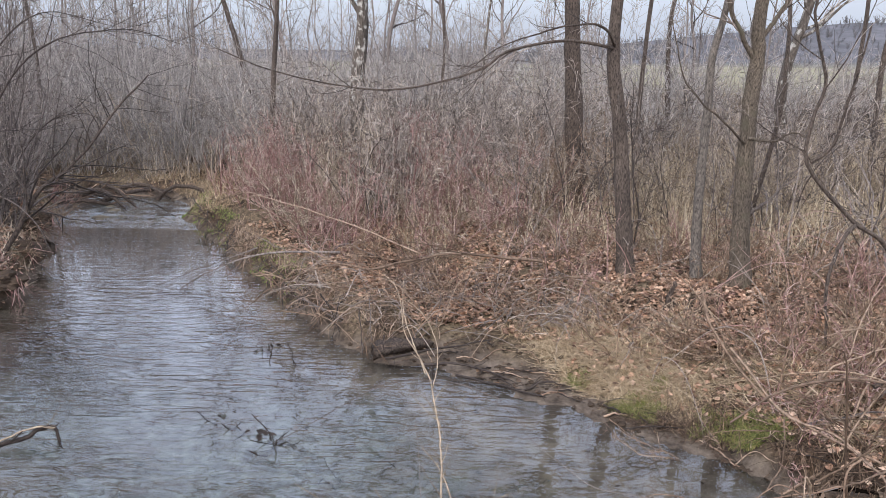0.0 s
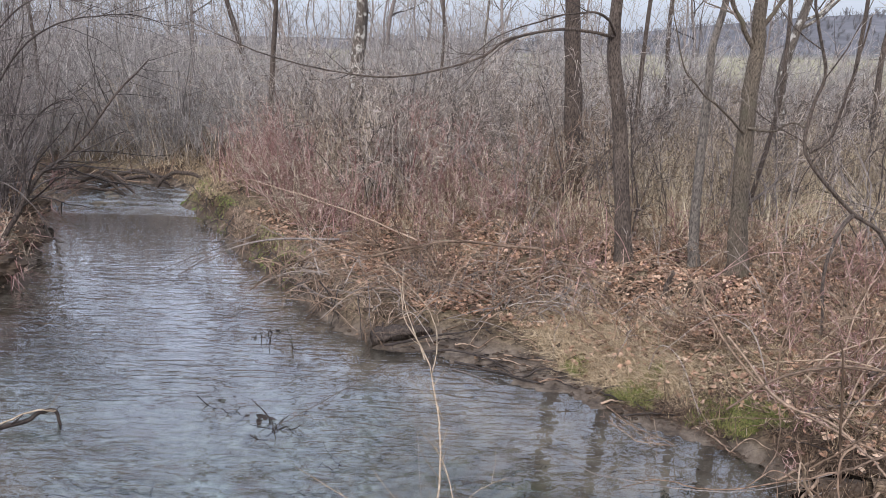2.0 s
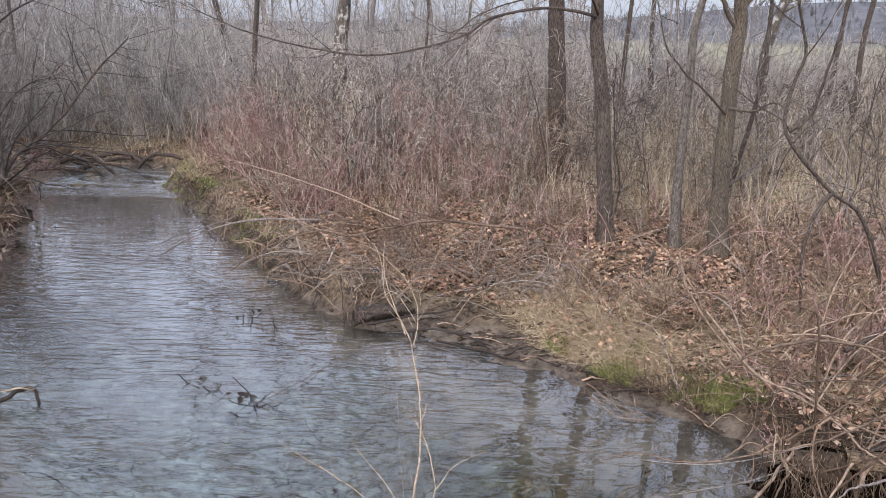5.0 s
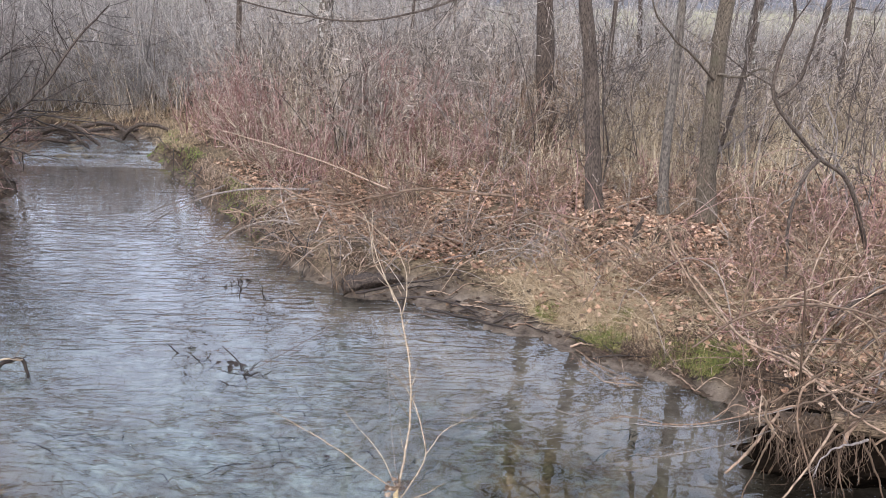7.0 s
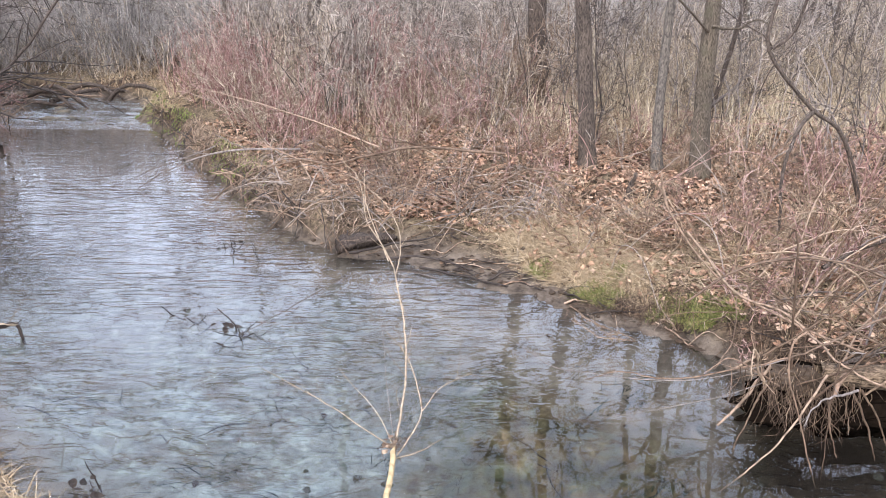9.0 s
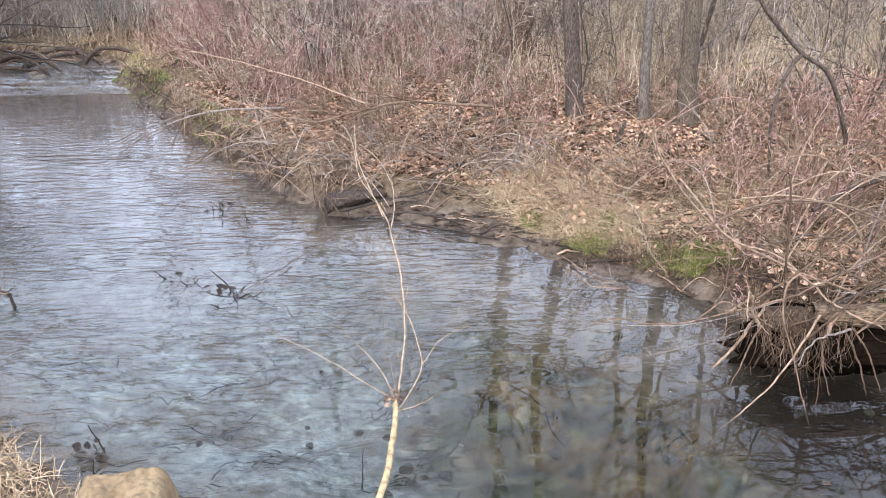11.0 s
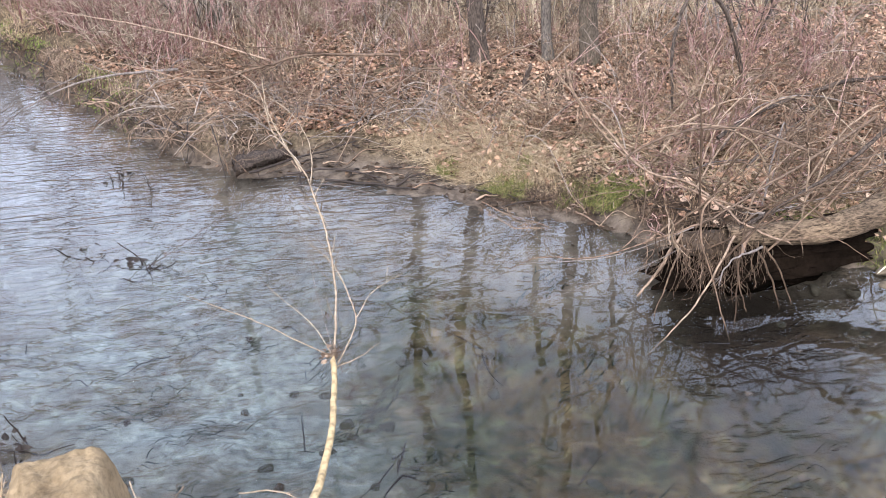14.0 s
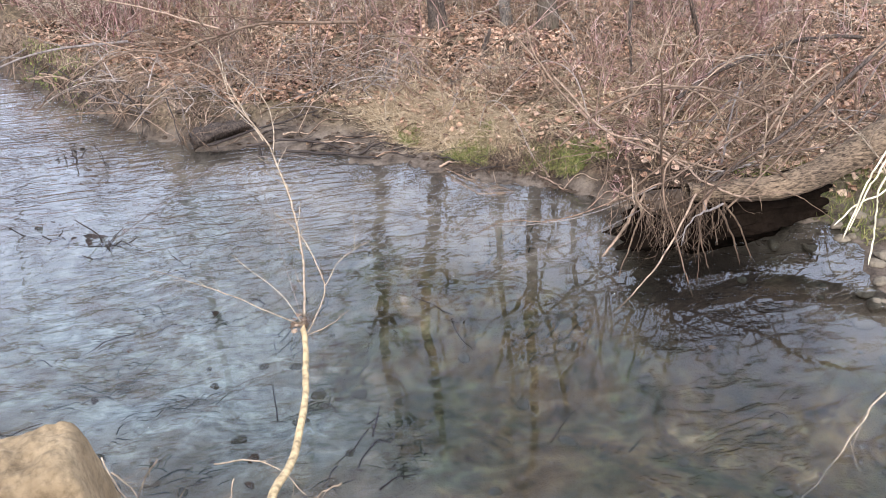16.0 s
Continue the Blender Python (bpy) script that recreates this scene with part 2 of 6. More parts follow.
    # the wooded hillside beyond the field, its colour blued and greyed for distance haze
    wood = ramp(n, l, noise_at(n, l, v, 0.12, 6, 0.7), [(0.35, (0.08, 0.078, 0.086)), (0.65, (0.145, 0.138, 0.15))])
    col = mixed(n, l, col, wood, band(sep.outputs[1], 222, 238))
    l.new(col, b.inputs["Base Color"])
    bumped(n, l, b, noise_at(n, l, v, 28, 6, 0.7), 0.8, 0.03)
    return m


def water_material():
    m = bpy.data.materials.new("stream_water")
    m.use_nodes = True
    n, l = m.node_tree.nodes, m.node_tree.links
    n.clear()
    geo, sep = n.new("ShaderNodeNewGeometry"), n.new("ShaderNodeSeparateXYZ")
    l.new(geo.outputs["Position"], sep.inputs[0])

    def calc(op, a, b, c=None):
        k = n.new("ShaderNodeMath")
        k.operation = op
        for i, v in enumerate((a, b, c)):
            if isinstance(v, (int, float)):
                k.inputs[i].default_value = v
            elif v is not None:
                l.new(v, k.inputs[i])
        return k.outputs[0]

    def span(out, lo, hi, a, b):
        r = n.new("ShaderNodeMapRange")
        for i, v in enumerate((lo, hi, a, b)):
            r.inputs[i + 1].default_value = v
        l.new(out, r.inputs[0])
        return r.outputs[0]

    # wavelets that run down the stream, strong in places and slack in others
    a = noise_at(n, l, coords(n, l, (3.0, 13.5, 1)), 1.0, 1, 0.4, 0.7)
    c = noise_at(n, l, coords(n, l, (8.0, 24.0, 1)), 1.0, 1, 0.5, 0.4)
    d = noise_at(n, l, coords(n, l, (0.8, 1.4, 1)), 1.0, 2, 0.5, 0.5)
    e = noise_at(n, l, coords(n, l, (1.2, 2.2, 1)), 1.0, 1, 0.5, 0.4)
    crest = ramp(n, l, a, [(0.36, (0, 0, 0)), (0.48, (0.3, 0.3, 0.3)), (0.56, (0.85, 0.85, 0.85)), (0.68, (1, 1, 1))])
    fine = calc("MULTIPLY_ADD", c, 0.2, crest)
    patchy = ramp(n, l, d, [(0.36, (0.25, 0.25, 0.25)), (0.60, (1, 1, 1))])
    # the water off the mud shelf and in the near pool lies calmer than the run
    calm = calc("MAXIMUM", span(sep.outputs[0], 0.1, 1.0, 1.0, 0.2), span(sep.outputs[0], 1.9, 2.4, 0.0, 0.8))
    runs = calc("MULTIPLY", calc("MULTIPLY", fine, patchy), calc("MULTIPLY", calm, calc("MULTIPLY", span(sep.outputs[1], 3.7, 5.2, 0.06, 0.85), span(sep.outputs[1], 7.6, 9.4, 1.0, 0.2))))
    # short curling creases on the near pool
    swirl = noise_at(n, l, coords(n, l, (4.5, 11.0, 1)), 1.0, 2, 0.5, 1.6)
    crease = ramp(n, l, swirl, [(0.55, (0, 0, 0)), (0.60, (1, 1, 1)), (0.66, (0.1, 0.1, 0.1))])
    curl = calc("MULTIPLY", crease, calc("MULTIPLY", span(sep.outputs[1], 4.0, 5.4, 0.75, 0.0), patchy))
    level = calc("ADD", calc("ADD", runs, curl), calc("MULTIPLY", e, 0.5))
    # broken water over the riffle upstream
    riffle = span(sep.outputs[1], 11.2, 11.8, 0.0, 13.0)
    level = calc("MULTIPLY_ADD", noise_at(n, l, coords(n, l, (5.0, 9.0, 1)), 1.0, 4, 0.6, 0.5), riffle, level)
    bump = n.new("ShaderNodeBump")
    bump.inputs["Strength"].default_value, bump.inputs["Distance"].default_value = 1.0, 0.0075
    l.new(level, bump.inputs["Height"])
    clear, gloss = n.new("ShaderNodeBsdfTransparent"), n.new("ShaderNodeBsdfGlossy")
    clear.inputs[0].default_value = (0.75, 0.79, 0.80, 1)
    gloss.inputs["Roughness"].default_value = 0.0
    gloss.inputs["Color"].default_value = (0.99, 0.98, 1.0, 1)
    l.new(bump.outputs[0], gloss.inputs["Normal"])
    fr = n.new("ShaderNodeFresnel")
    fr.inputs[0].default_value = 1.34
    l.new(bump.outputs[0], fr.inputs["Normal"])
    mix, out = n.new("ShaderNodeMixShader"), n.new("ShaderNodeOutputMaterial")
    l.new(calc("MINIMUM", calc("MAXIMUM", calc("MULTIPLY_ADD", fr.outputs[0], 3.2, -0.066), 0.022), 0.7), mix.inputs[0])
    l.new(clear.outputs[0], mix.inputs[1])
    l.new(gloss.outputs[0], mix.inputs[2])
    # pale diffuse streaks painted over the riffle, for the sky it reflects
    white, both = n.new("ShaderNodeBsdfDiffuse"), n.new("ShaderNodeMixShader")
    white.inputs[0].default_value = (0.62, 0.65, 0.68, 1)
    sky_flecks = ramp(n, l, noise_at(n, l, coords(n, l, (1.1, 4.5, 1)), 1.0, 6, 0.65, 0.8), [(0.47, (0, 0, 0)), (0.62, (0.42, 0.42, 0.42))])
    l.new(calc("MULTIPLY", span(sep.outputs[1], 11.3, 11.9, 0.0, 1.0), sky_flecks), both.inputs[0])
    l.new(mix.outputs[0], both.inputs[1])
    l.new(white.outputs[0], both.inputs[2])
    l.new(both.outputs[0], out.inputs[0])
    return m


def stone_material(name, dark, light, spec=0.2):
    m, n, l, b = shader(name, 0.85, spec)
    v = coords(n, l, (1, 1, 1))
    col = ramp(n, l, noise_at(n, l, v, 3.5, 6, 0.65, 0.4), [(0.3, dark), (0.65, light)])
    pits = ramp(n, l, noise_at(n, l, v, 30, 5, 0.7), [(0.3, (0.6, 0.58, 0.55)), (0.55, (1.05, 1.03, 1.0))])
    l.new(mixed(n, l, col, pits, 1.0, "MULTIPLY"), b.inputs["Base Color"])
    bumped(n, l, b, noise_at(n, l, v, 18, 6, 0.7), 0.5, 0.02)
    return m


GROUND, WATER = ground_material(), water_material()
SANDSTONE = stone_material("tan_sandstone", (0.15, 0.105, 0.062), (0.36, 0.27, 0.17))
PEBBLE = stone_material("river_stone", (0.08, 0.065, 0.05), (0.28, 0.235, 0.18))
BEDSTONE = stone_material("slimy_bed_stone", (0.03, 0.028, 0.022), (0.15, 0.14, 0.11))
EARTH = stone_material("dark_root_earth", (0.02, 0.015, 0.012), (0.10, 0.07, 0.05))
# near black: the dark of the hollow is put into the colour
HOLLOW_SHADE = stone_material("hollow_shade_black", (0.003, 0.0025, 0.002), (0.014, 0.010, 0.008), 0.0)
CHALK = stone_material("pale_stone", (0.28, 0.27, 0.26), (0.44, 0.43, 0.42))
MOSS = stone_material("wet_moss", (0.06, 0.09, 0.02), (0.18, 0.23, 0.06))


# ---- mesh tools ----
def mesh_from(name, verts, faces, material, smooth=True):
    me = bpy.data.meshes.new(name)
    verts, faces = np.asarray(verts, np.float32), np.asarray(faces, np.int32)
    k = faces.shape[1]
    me.vertices.add(len(verts))
    me.vertices.foreach_set("co", verts.ravel())
    me.loops.add(faces.size)
    me.loops.foreach_set("vertex_index", faces.ravel())
    me.polygons.add(len(faces))
    me.polygons.foreach_set("loop_start", np.arange(0, faces.size, k, dtype=np.int32))
    me.polygons.foreach_set("use_smooth", np.full(len(faces), smooth))
    me.update(calc_edges=True)
    me.materials.append(material)
    return me


def link(name, me, parent=None, label=""):
    ob = new(name, me)
    if parent:
        ob.parent = parent
    return tagged(ob, label)


def thing(name, at=(0, 0, 0), label="", category="", group="", kind=""):
    ob = new(name)
    ob.empty_display_size = 0.1
    ob.location = at
    return tagged(ob, label, category, group, kind)


def unit(v):
    return v / np.maximum(np.linalg.norm(v, axis=-1, keepdims=True), 1e-9)


def sweep(paths, radii, sides):
    """Tubes along many paths of one length: paths (M, N, 3), radii (M, N)."""
    m, n, _ = paths.shape
    tan = unit(np.gradient(paths, axis=1))
    ref = np.where(np.abs(tan[:, :1, 2:]) > 0.8, np.array([[[1.0, 0, 0]]]), np.array([[[0, 0, 1.0]]]))
    u = unit(np.cross(tan, np.broadcast_to(ref, tan.shape)))
    w = np.cross(tan, u)
    a = np.arange(sides) * 2 * np.pi / sides
    ring = u[:, :, None] * np.cos(a)[:, None] + w[:, :, None] * np.sin(a)[:, None]
    v = paths[:, :, None] + ring * radii[:, :, None, None]
    i = np.arange(m * n * sides).reshape(m, n, sides)
    j = np.roll(i, -1, 2)
    f = np.stack([i[:, :-1], j[:, :-1], j[:, 1:], i[:, 1:]], -1).reshape(-1, 4)
    return v.reshape(-1, 3), f


def joined(pieces):
    vs, fs, k = [], [], 0
    for v, f in pieces:
        vs.append(v)
        fs.append(f + k)
        k += len(v)
    return np.concatenate(vs), np.concatenate(fs)


def grow(rng, start, way, length, radius, n, wander=0.12, up=0.0, tip=0.25):
    """Random paths from each start along each way, bending as they go."""
    m = len(start)
    p = np.empty((m, n, 3))
    p[:, 0], d = start, unit(way)
    for i in range(1, n):
        d = unit(d + rng.normal(0, wander, (m, 3)) + [0, 0, up])
        p[:, i] = p[:, i - 1] + d * (length / (n - 1))[:, None]
    return p, radius[:, None] * np.linspace(1, tip, n)[None]


def sprout(rng, p, r, count, lo, hi, angle, long, thick):
    """Starts, ways, lengths and radii of side shoots on given paths."""
    m, n, _ = p.shape
    k, t = rng.integers(0, m, count), rng.uniform(lo, hi, count) * (n - 1)
    i = np.minimum(t.astype(int), n - 2)
    f = (t - i)[:, None]
    start = p[k, i] * (1 - f) + p[k, i + 1] * f
    tan = unit(p[k, i + 1] - p[k, i])
    side = unit(np.cross(tan, rng.normal(size=(count, 3))))
    a = rng.normal(angle, 0.2, count)[:, None]
    total = np.linalg.norm(np.diff(p, axis=1), axis=2).sum(1)[k]
    return start, tan * np.cos(a) + side * np.sin(a), total * long * rng.uniform(0.5, 1.2, count) * (1.15 - 0.6 * t / (n - 1)), np.maximum(r[k, i] * thick, 0.0012)


def smooth_path(points, n):
    """A smooth line of n points through the given ones."""
    q = np.array(points, float)
    q = np.concatenate([[2 * q[0] - q[1]], q, [2 * q[-1] - q[-2]]])
    out = []
    for t in np.linspace(0, len(points) - 1 - 1e-6, n):
        i = int(t)
        f = t - i
        a, b, c, d = q[i : i + 4]
        out.append(0.5 * (2 * b + (c - a) * f + (2 * a - 5 * b + 4 * c - d) * f * f + (3 * b - a - 3 * c + d) * f**3))
    return np.array(out)


def bole(rng, points, r0, r1, n=24, sides=12, rough=0.08, flare=0.0):
    """A trunk or limb: a tapered, uneven tube with a flare at its foot and a closed tip."""
    p = smooth_path(points, n)[None]
    bend = rng.normal(0, 0.5 * min(r0, 0.008), (n, 3))
    p[0, 1:-1] += (bend[:-2] + bend[1:-1] + bend[2:])[:] * 0.6
    t = np.linspace(0, 1, n)
    r = (r0 + (r1 - r0) * t) * (1 + flare * np.exp(-t * n / 1.6))
    v, f = sweep(p, r[None], sides)
    v = v.reshape(n, sides, 3)
    lump = 1 + rough * (rng.normal(size=(n, sides)) * 0.5 + np.sin(np.arange(sides) * 2.1 + rng.uniform(0, 6))[None] * 0.8)
    v = p[0][:, None] + (v - p[0][:, None]) * lump[..., None]
    v[-1] = p[0, -1] + (v[-1] - p[0, -1]) * 0.3
    return v.reshape(-1, 3), f


# ---- the lie of the land ----
RIGHT_SHORE = [(-16, 15.4), (-10, 14.6), (-6.6, 13.9), (-5.2, 13.6), (-4.6, 13.0), (-4.45, 12.1), (-3.75, 11.2), (-2.8, 9.6), (-2.05, 8.4),
               (-1.35, 7.4), (-0.9, 6.8), (-0.6, 6.5), (0.05, 6.3), (0.35, 6.1), (0.75, 5.86), (1.0, 5.62), (1.4, 5.34), (1.75, 5.1),
               (2.05, 4.75), (2.3, 4.38), (2.6, 4.2), (3.0, 4.15), (3.3, 4.02), (3.32, 3.7), (3.15, 3.35), (3.25, 3.0), (3.7, 2.6), (5, 2.2), (9, 1.8), (20, 1)]
LEFT_SHORE = [(20, -1.5), (9, -0.6), (5, 0.2), (3, 0.9), (1.8, 1.5), (0.9, 2.1), (0.3, 2.35), (-0.2, 2.5), (-0.7, 2.7), (-1.3, 3.1), (-1.8, 3.5),
              (-2.9, 4.4), (-4.2, 6), (-4.75, 7.2), (-4.5, 7.85), (-5.0, 9.0), (-5.9, 10.3), (-6.1, 11.3), (-6.6, 12.4), (-7.5, 13.0), (-10, 13.4), (-16, 14)]


def shore_distance(x, y):
    """Distance to the waterline (negative over water) and whether the far shore is the nearer one."""
    ring = np.array(RIGHT_SHORE + LEFT_SHORE, float)
    nxt = np.roll(ring, -1, 0)
    pts = np.stack([np.ravel(x), np.ravel(y)], 1)
    best, which, inside = np.full(len(pts), 1e9), np.zeros(len(pts), int), np.zeros(len(pts), bool)
    for i, (a, b) in enumerate(zip(ring, nxt)):
        ab = b - a
        t = np.clip(((pts - a) @ ab) / (ab @ ab), 0, 1)
        d = np.linalg.norm(pts - a - t[:, None] * ab, axis=1)
        near = d < best
        best[near], which[near] = d[near], i
        cross = (a[1] > pts[:, 1]) != (b[1] > pts[:, 1])
        if abs(ab[1]) > 1e-9:
            inside ^= cross & (pts[:, 0] < a[0] + (pts[:, 1] - a[1]) / ab[1] * ab[0])
    d = np.where(inside, -best, best)
    return d.reshape(np.shape(x)), (which < len(RIGHT_SHORE)).reshape(np.shape(x))


def ease(t):
    t = np.clip(t, 0, 1)
    return t * t * (3 - 2 * t)


def lumps(x, y, scale):
    """Cheap smooth unevenness between about -1 and 1."""
    x, y = x * scale, y * scale
    return (np.sin(1.7 * x + 1.3 * np.sin(1.1 * y)) + np.sin(2.3 * y + 1.7 * np.sin(1.3 * x + 2)) + np.sin(3.1 * x - 2.7 * y + np.sin(2 * x))) / 3


def land(x, y):
    x, y = np.asarray(x, float), np.asarray(y, float)
    d, far = shore_distance(x, y)
    d = d + 0.085 * lumps(x, y, 2.6) + 0.045 * lumps(y, x, 5.3) + 0.03 * lumps(x, y, 11.0)
    cut = ease((-0.3 - x) / 0.5)  # the far bank is undercut upstream, a mud shelf further down
    shelf = 0.035 * ease(d / 0.35) + 0.12 * ease((d - 0.3) / 0.35) + 0.33 * ease((d - 0.6) / 2.0)
    steep = 0.26 * ease(d / 0.28) + 0.22 * ease((d - 0.3) / 2.0)
    lip = ease((x - 1.85) / 0.4) * ease((3.35 - x) / 0.3) * (y > 3.95)
    shelf = shelf + lip * (0.20 * ease(d / 0.14) + 0.2 * ease((d - 0.2) / 2.0) - shelf)
    right = shelf * (1 - cut) + steep * cut + 0.22 * ease((d - 2.5) / 9)
    near = 0.85 * ease(d / 1.5)
    up = 0.34 * ease(d / 0.3) + 0.25 * ease((d - 0.5) / 6)
    left = near + (up - near) * ease((y - 4.5) / 2.0)
    dry = np.where(far, right, left) + 0.035 * lumps(x, y, 1.9) * ease(d / 0.8) + 0.016 * lumps(x, y, 8.0) + 0.01 * lumps(y, x, 19.0)
    flat = ease((x + 0.6) / 0.6) * ease((2.2 - x) / 0.5) * far  # shallow mud off the shelf
    wet = -0.008 - 0.15 * ease(-d / (0.35 + 0.8 * flat)) - 0.26 * ease((-d - 0.2 - 0.5 * flat) / 1.2) + 0.02 * lumps(x, y, 4.0) * ease(-d / 0.6)
    wet = wet + 0.24 * ease((y - 11.3) / 1.0) * ease(-d / 0.5)
    z = np.where(d > 0, np.maximum(dry, 0.005), np.minimum(wet, -0.005))
    return z + ease((y - 225) / 90) * (4.0 + 13.0 * ease((x - 10) / 150))  # a low hill beyond the field


def land_axis(lo, hi, step, reach):
    inner = list(np.arange(lo, hi, step))
    out, s, v = [], step, hi
    while v < reach:
        out.append(v)
        s *= 1.18
        v += s
    low, s, v = [], step, lo
    while v > -reach:
        s *= 1.18
        v -= s
        low.append(v)
    return np.array(low[::-1] + inner + out + [reach * 1.3])


def build_land():
    xs, ys = land_axis(-7.5, 5.5, 0.055, 900), land_axis(1.2, 14.5, 0.06, 900)
    gx, gy = np.meshgrid(xs, ys, indexing="ij")
    gz = land(gx, gy)
    i = np.arange(gx.size).reshape(gx.shape)
    f = np.stack([i[:-1, :-1], i[1:, :-1], i[1:, 1:], i[:-1, 1:]], -1).reshape(-1, 4)
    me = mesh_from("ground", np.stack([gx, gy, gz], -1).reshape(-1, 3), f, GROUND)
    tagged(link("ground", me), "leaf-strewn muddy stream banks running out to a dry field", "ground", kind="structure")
    xs, ys = np.linspace(-17, 20, 40), np.linspace(-2, 16, 20)
    gx, gy = np.meshgrid(xs, ys, indexing="ij")
    i = np.arange(gx.size).reshape(gx.shape)
    f = np.stack([i[:-1, :-1], i[1:, :-1], i[1:, 1:], i[:-1, 1:]], -1).reshape(-1, 4)
    me = mesh_from("water", np.stack([gx, gy, 0 * gx], -1).reshape(-1, 3), f, WATER)
    tagged(link("water", me), "clear rippled blue-grey stream water reflecting the sky", "water", kind="structure")


build_land()


# ---- plants ----
def tubes(name, batches, material, sides=3):
    v, f = joined([sweep(p, r, sides) for p, r in batches])
    return mesh_from(name, v, f, material)


def shrub_paths(seed, height, stems, spread, shoots, twigs, r=0.009, arch=0.0, thin=0.0018, steps=(9, 4, 2)):
    """Lines of one bare shrub about the origin: crooked stems, the shoots on them and the fine twigs on those."""
    rng = np.random.default_rng(seed)
    a = rng.uniform(0, 6.283, stems)
    rad = 0.3 * np.sqrt(rng.uniform(0, 1, stems))
    start = np.stack([rad * np.cos(a), rad * np.sin(a), np.full(stems, -0.06)], 1)
    lean = rng.uniform(0.1, 1, stems) ** 1.5 * spread
    way = np.stack([np.cos(a) * lean, np.sin(a) * lean, np.ones(stems)], 1)
    p, q = grow(rng, start, way, height * rng.uniform(0.4, 1.1, stems), r * rng.uniform(0.5, 1.3, stems), steps[0], 0.14, 0.02 - arch, 0.3)
    s = sprout(rng, p, q, stems * shoots, 0.12, 0.98, 0.75, 0.34, 0.6)
    p2, q2 = grow(rng, *s, steps[1], 0.26, 0.05 - arch, 0.4)
    s = sprout(rng, p2, q2, stems * shoots * twigs, 0.15, 1.0, 0.8, 0.5, 0.7)
    p3, q3 = grow(rng, *s, steps[2], 0.3, 0.04, 0.5)
    return (p, np.maximum(q, thin)), (p2, np.maximum(q2, thin)), (p3, np.maximum(q3, thin))


def shrub_kind(seed, label, group, material, parts=5, name="shrub", **shape):
    """One shrub: its thickest stems as parts, the rest of its fine wood together."""
    (p, q), two, three = shrub_paths(seed, **shape)
    ob = thing(name, (0, 0, 0), label, name, group)
    for i in range(min(parts, len(p))):
        link("stem", mesh_from("stem", *sweep(p[i : i + 1], q[i : i + 1], 5), material), ob)
    tagged(link("twig_mass", tubes("twig_mass", [(p[parts:], q[parts:]), two, three], material), ob), kind="stuff")
    return ob


def thicket(name, seed, x, y, shapes, label, material, size=(0.7, 1.15)):
    """A dense far growth of shrubs that nobody could count, as one mesh."""
    rng = np.random.default_rng(seed)
    kinds = [joined([sweep(p, q, 3) for p, q in shrub_paths(seed + 7 * i, **s)]) for i, s in enumerate(shapes)]
    z, pieces = land(x, y), []
    for i in range(len(x)):
        v, f = kinds[i % len(kinds)]
        s, a = rng.uniform(*size), rng.uniform(0, 6.283)
        c, d = np.cos(a) * s, np.sin(a) * s
        w = v @ np.array([[c, d, 0], [-d, c, 0], [0, 0, s * rng.uniform(0.85, 1.15)]])
        pieces.append((w + [x[i], y[i], z[i]], f))
    ob = link(name, mesh_from(name, *joined(pieces), material))
    return tagged(ob, label, "brush", kind="stuff")


def put_kind(kinds, rng, x, y, size=(0.8, 1.2), sink=0.0):
    """Copies of a few grown kinds, each turned and sized by chance, standing on the land."""
    z = land(x, y)
    for i in range(len(x)):
        s = rng.uniform(*size)
        m = pose(x[i], y[i], z[i] - sink, rng.normal(0, 3), rng.normal(0, 3), rng.uniform(0, 360)) @ Matrix.Diagonal((s, s, s * rng.uniform(0.85, 1.15), 1))
        k = kinds[i % len(kinds)]
        if i < len(kinds):
            k.matrix_basis = m
        else:
            keep = k.matrix_basis.copy()
            k.matrix_basis = Matrix.Identity(4)
            copy_thing(k, m)
            k.matrix_basis = keep


def scatter(rng, n, x0, x1, y0, y1, keep):
    """Up to n random places in a box where keep(x, y, shore distance, far side) holds."""
    xs, ys = [], []
    for _ in range(30):
        x, y = rng.uniform(x0, x1, n * 2), rng.uniform(y0, y1, n * 2)
        d, far = shore_distance(x, y)
        ok = keep(x, y, d, far)
        xs.extend(x[ok])
        ys.extend(y[ok])
        if len(xs) >= n:
            break
    return np.array(xs[:n]), np.array(ys[:n])


def in_view(x, y, side=1.0):
    """The wedge of land that the stroll along the bank looks over."""
    return (x > -0.72 * y - 0.3 - side) & (x < 0.95 * y + 1.0 + side)


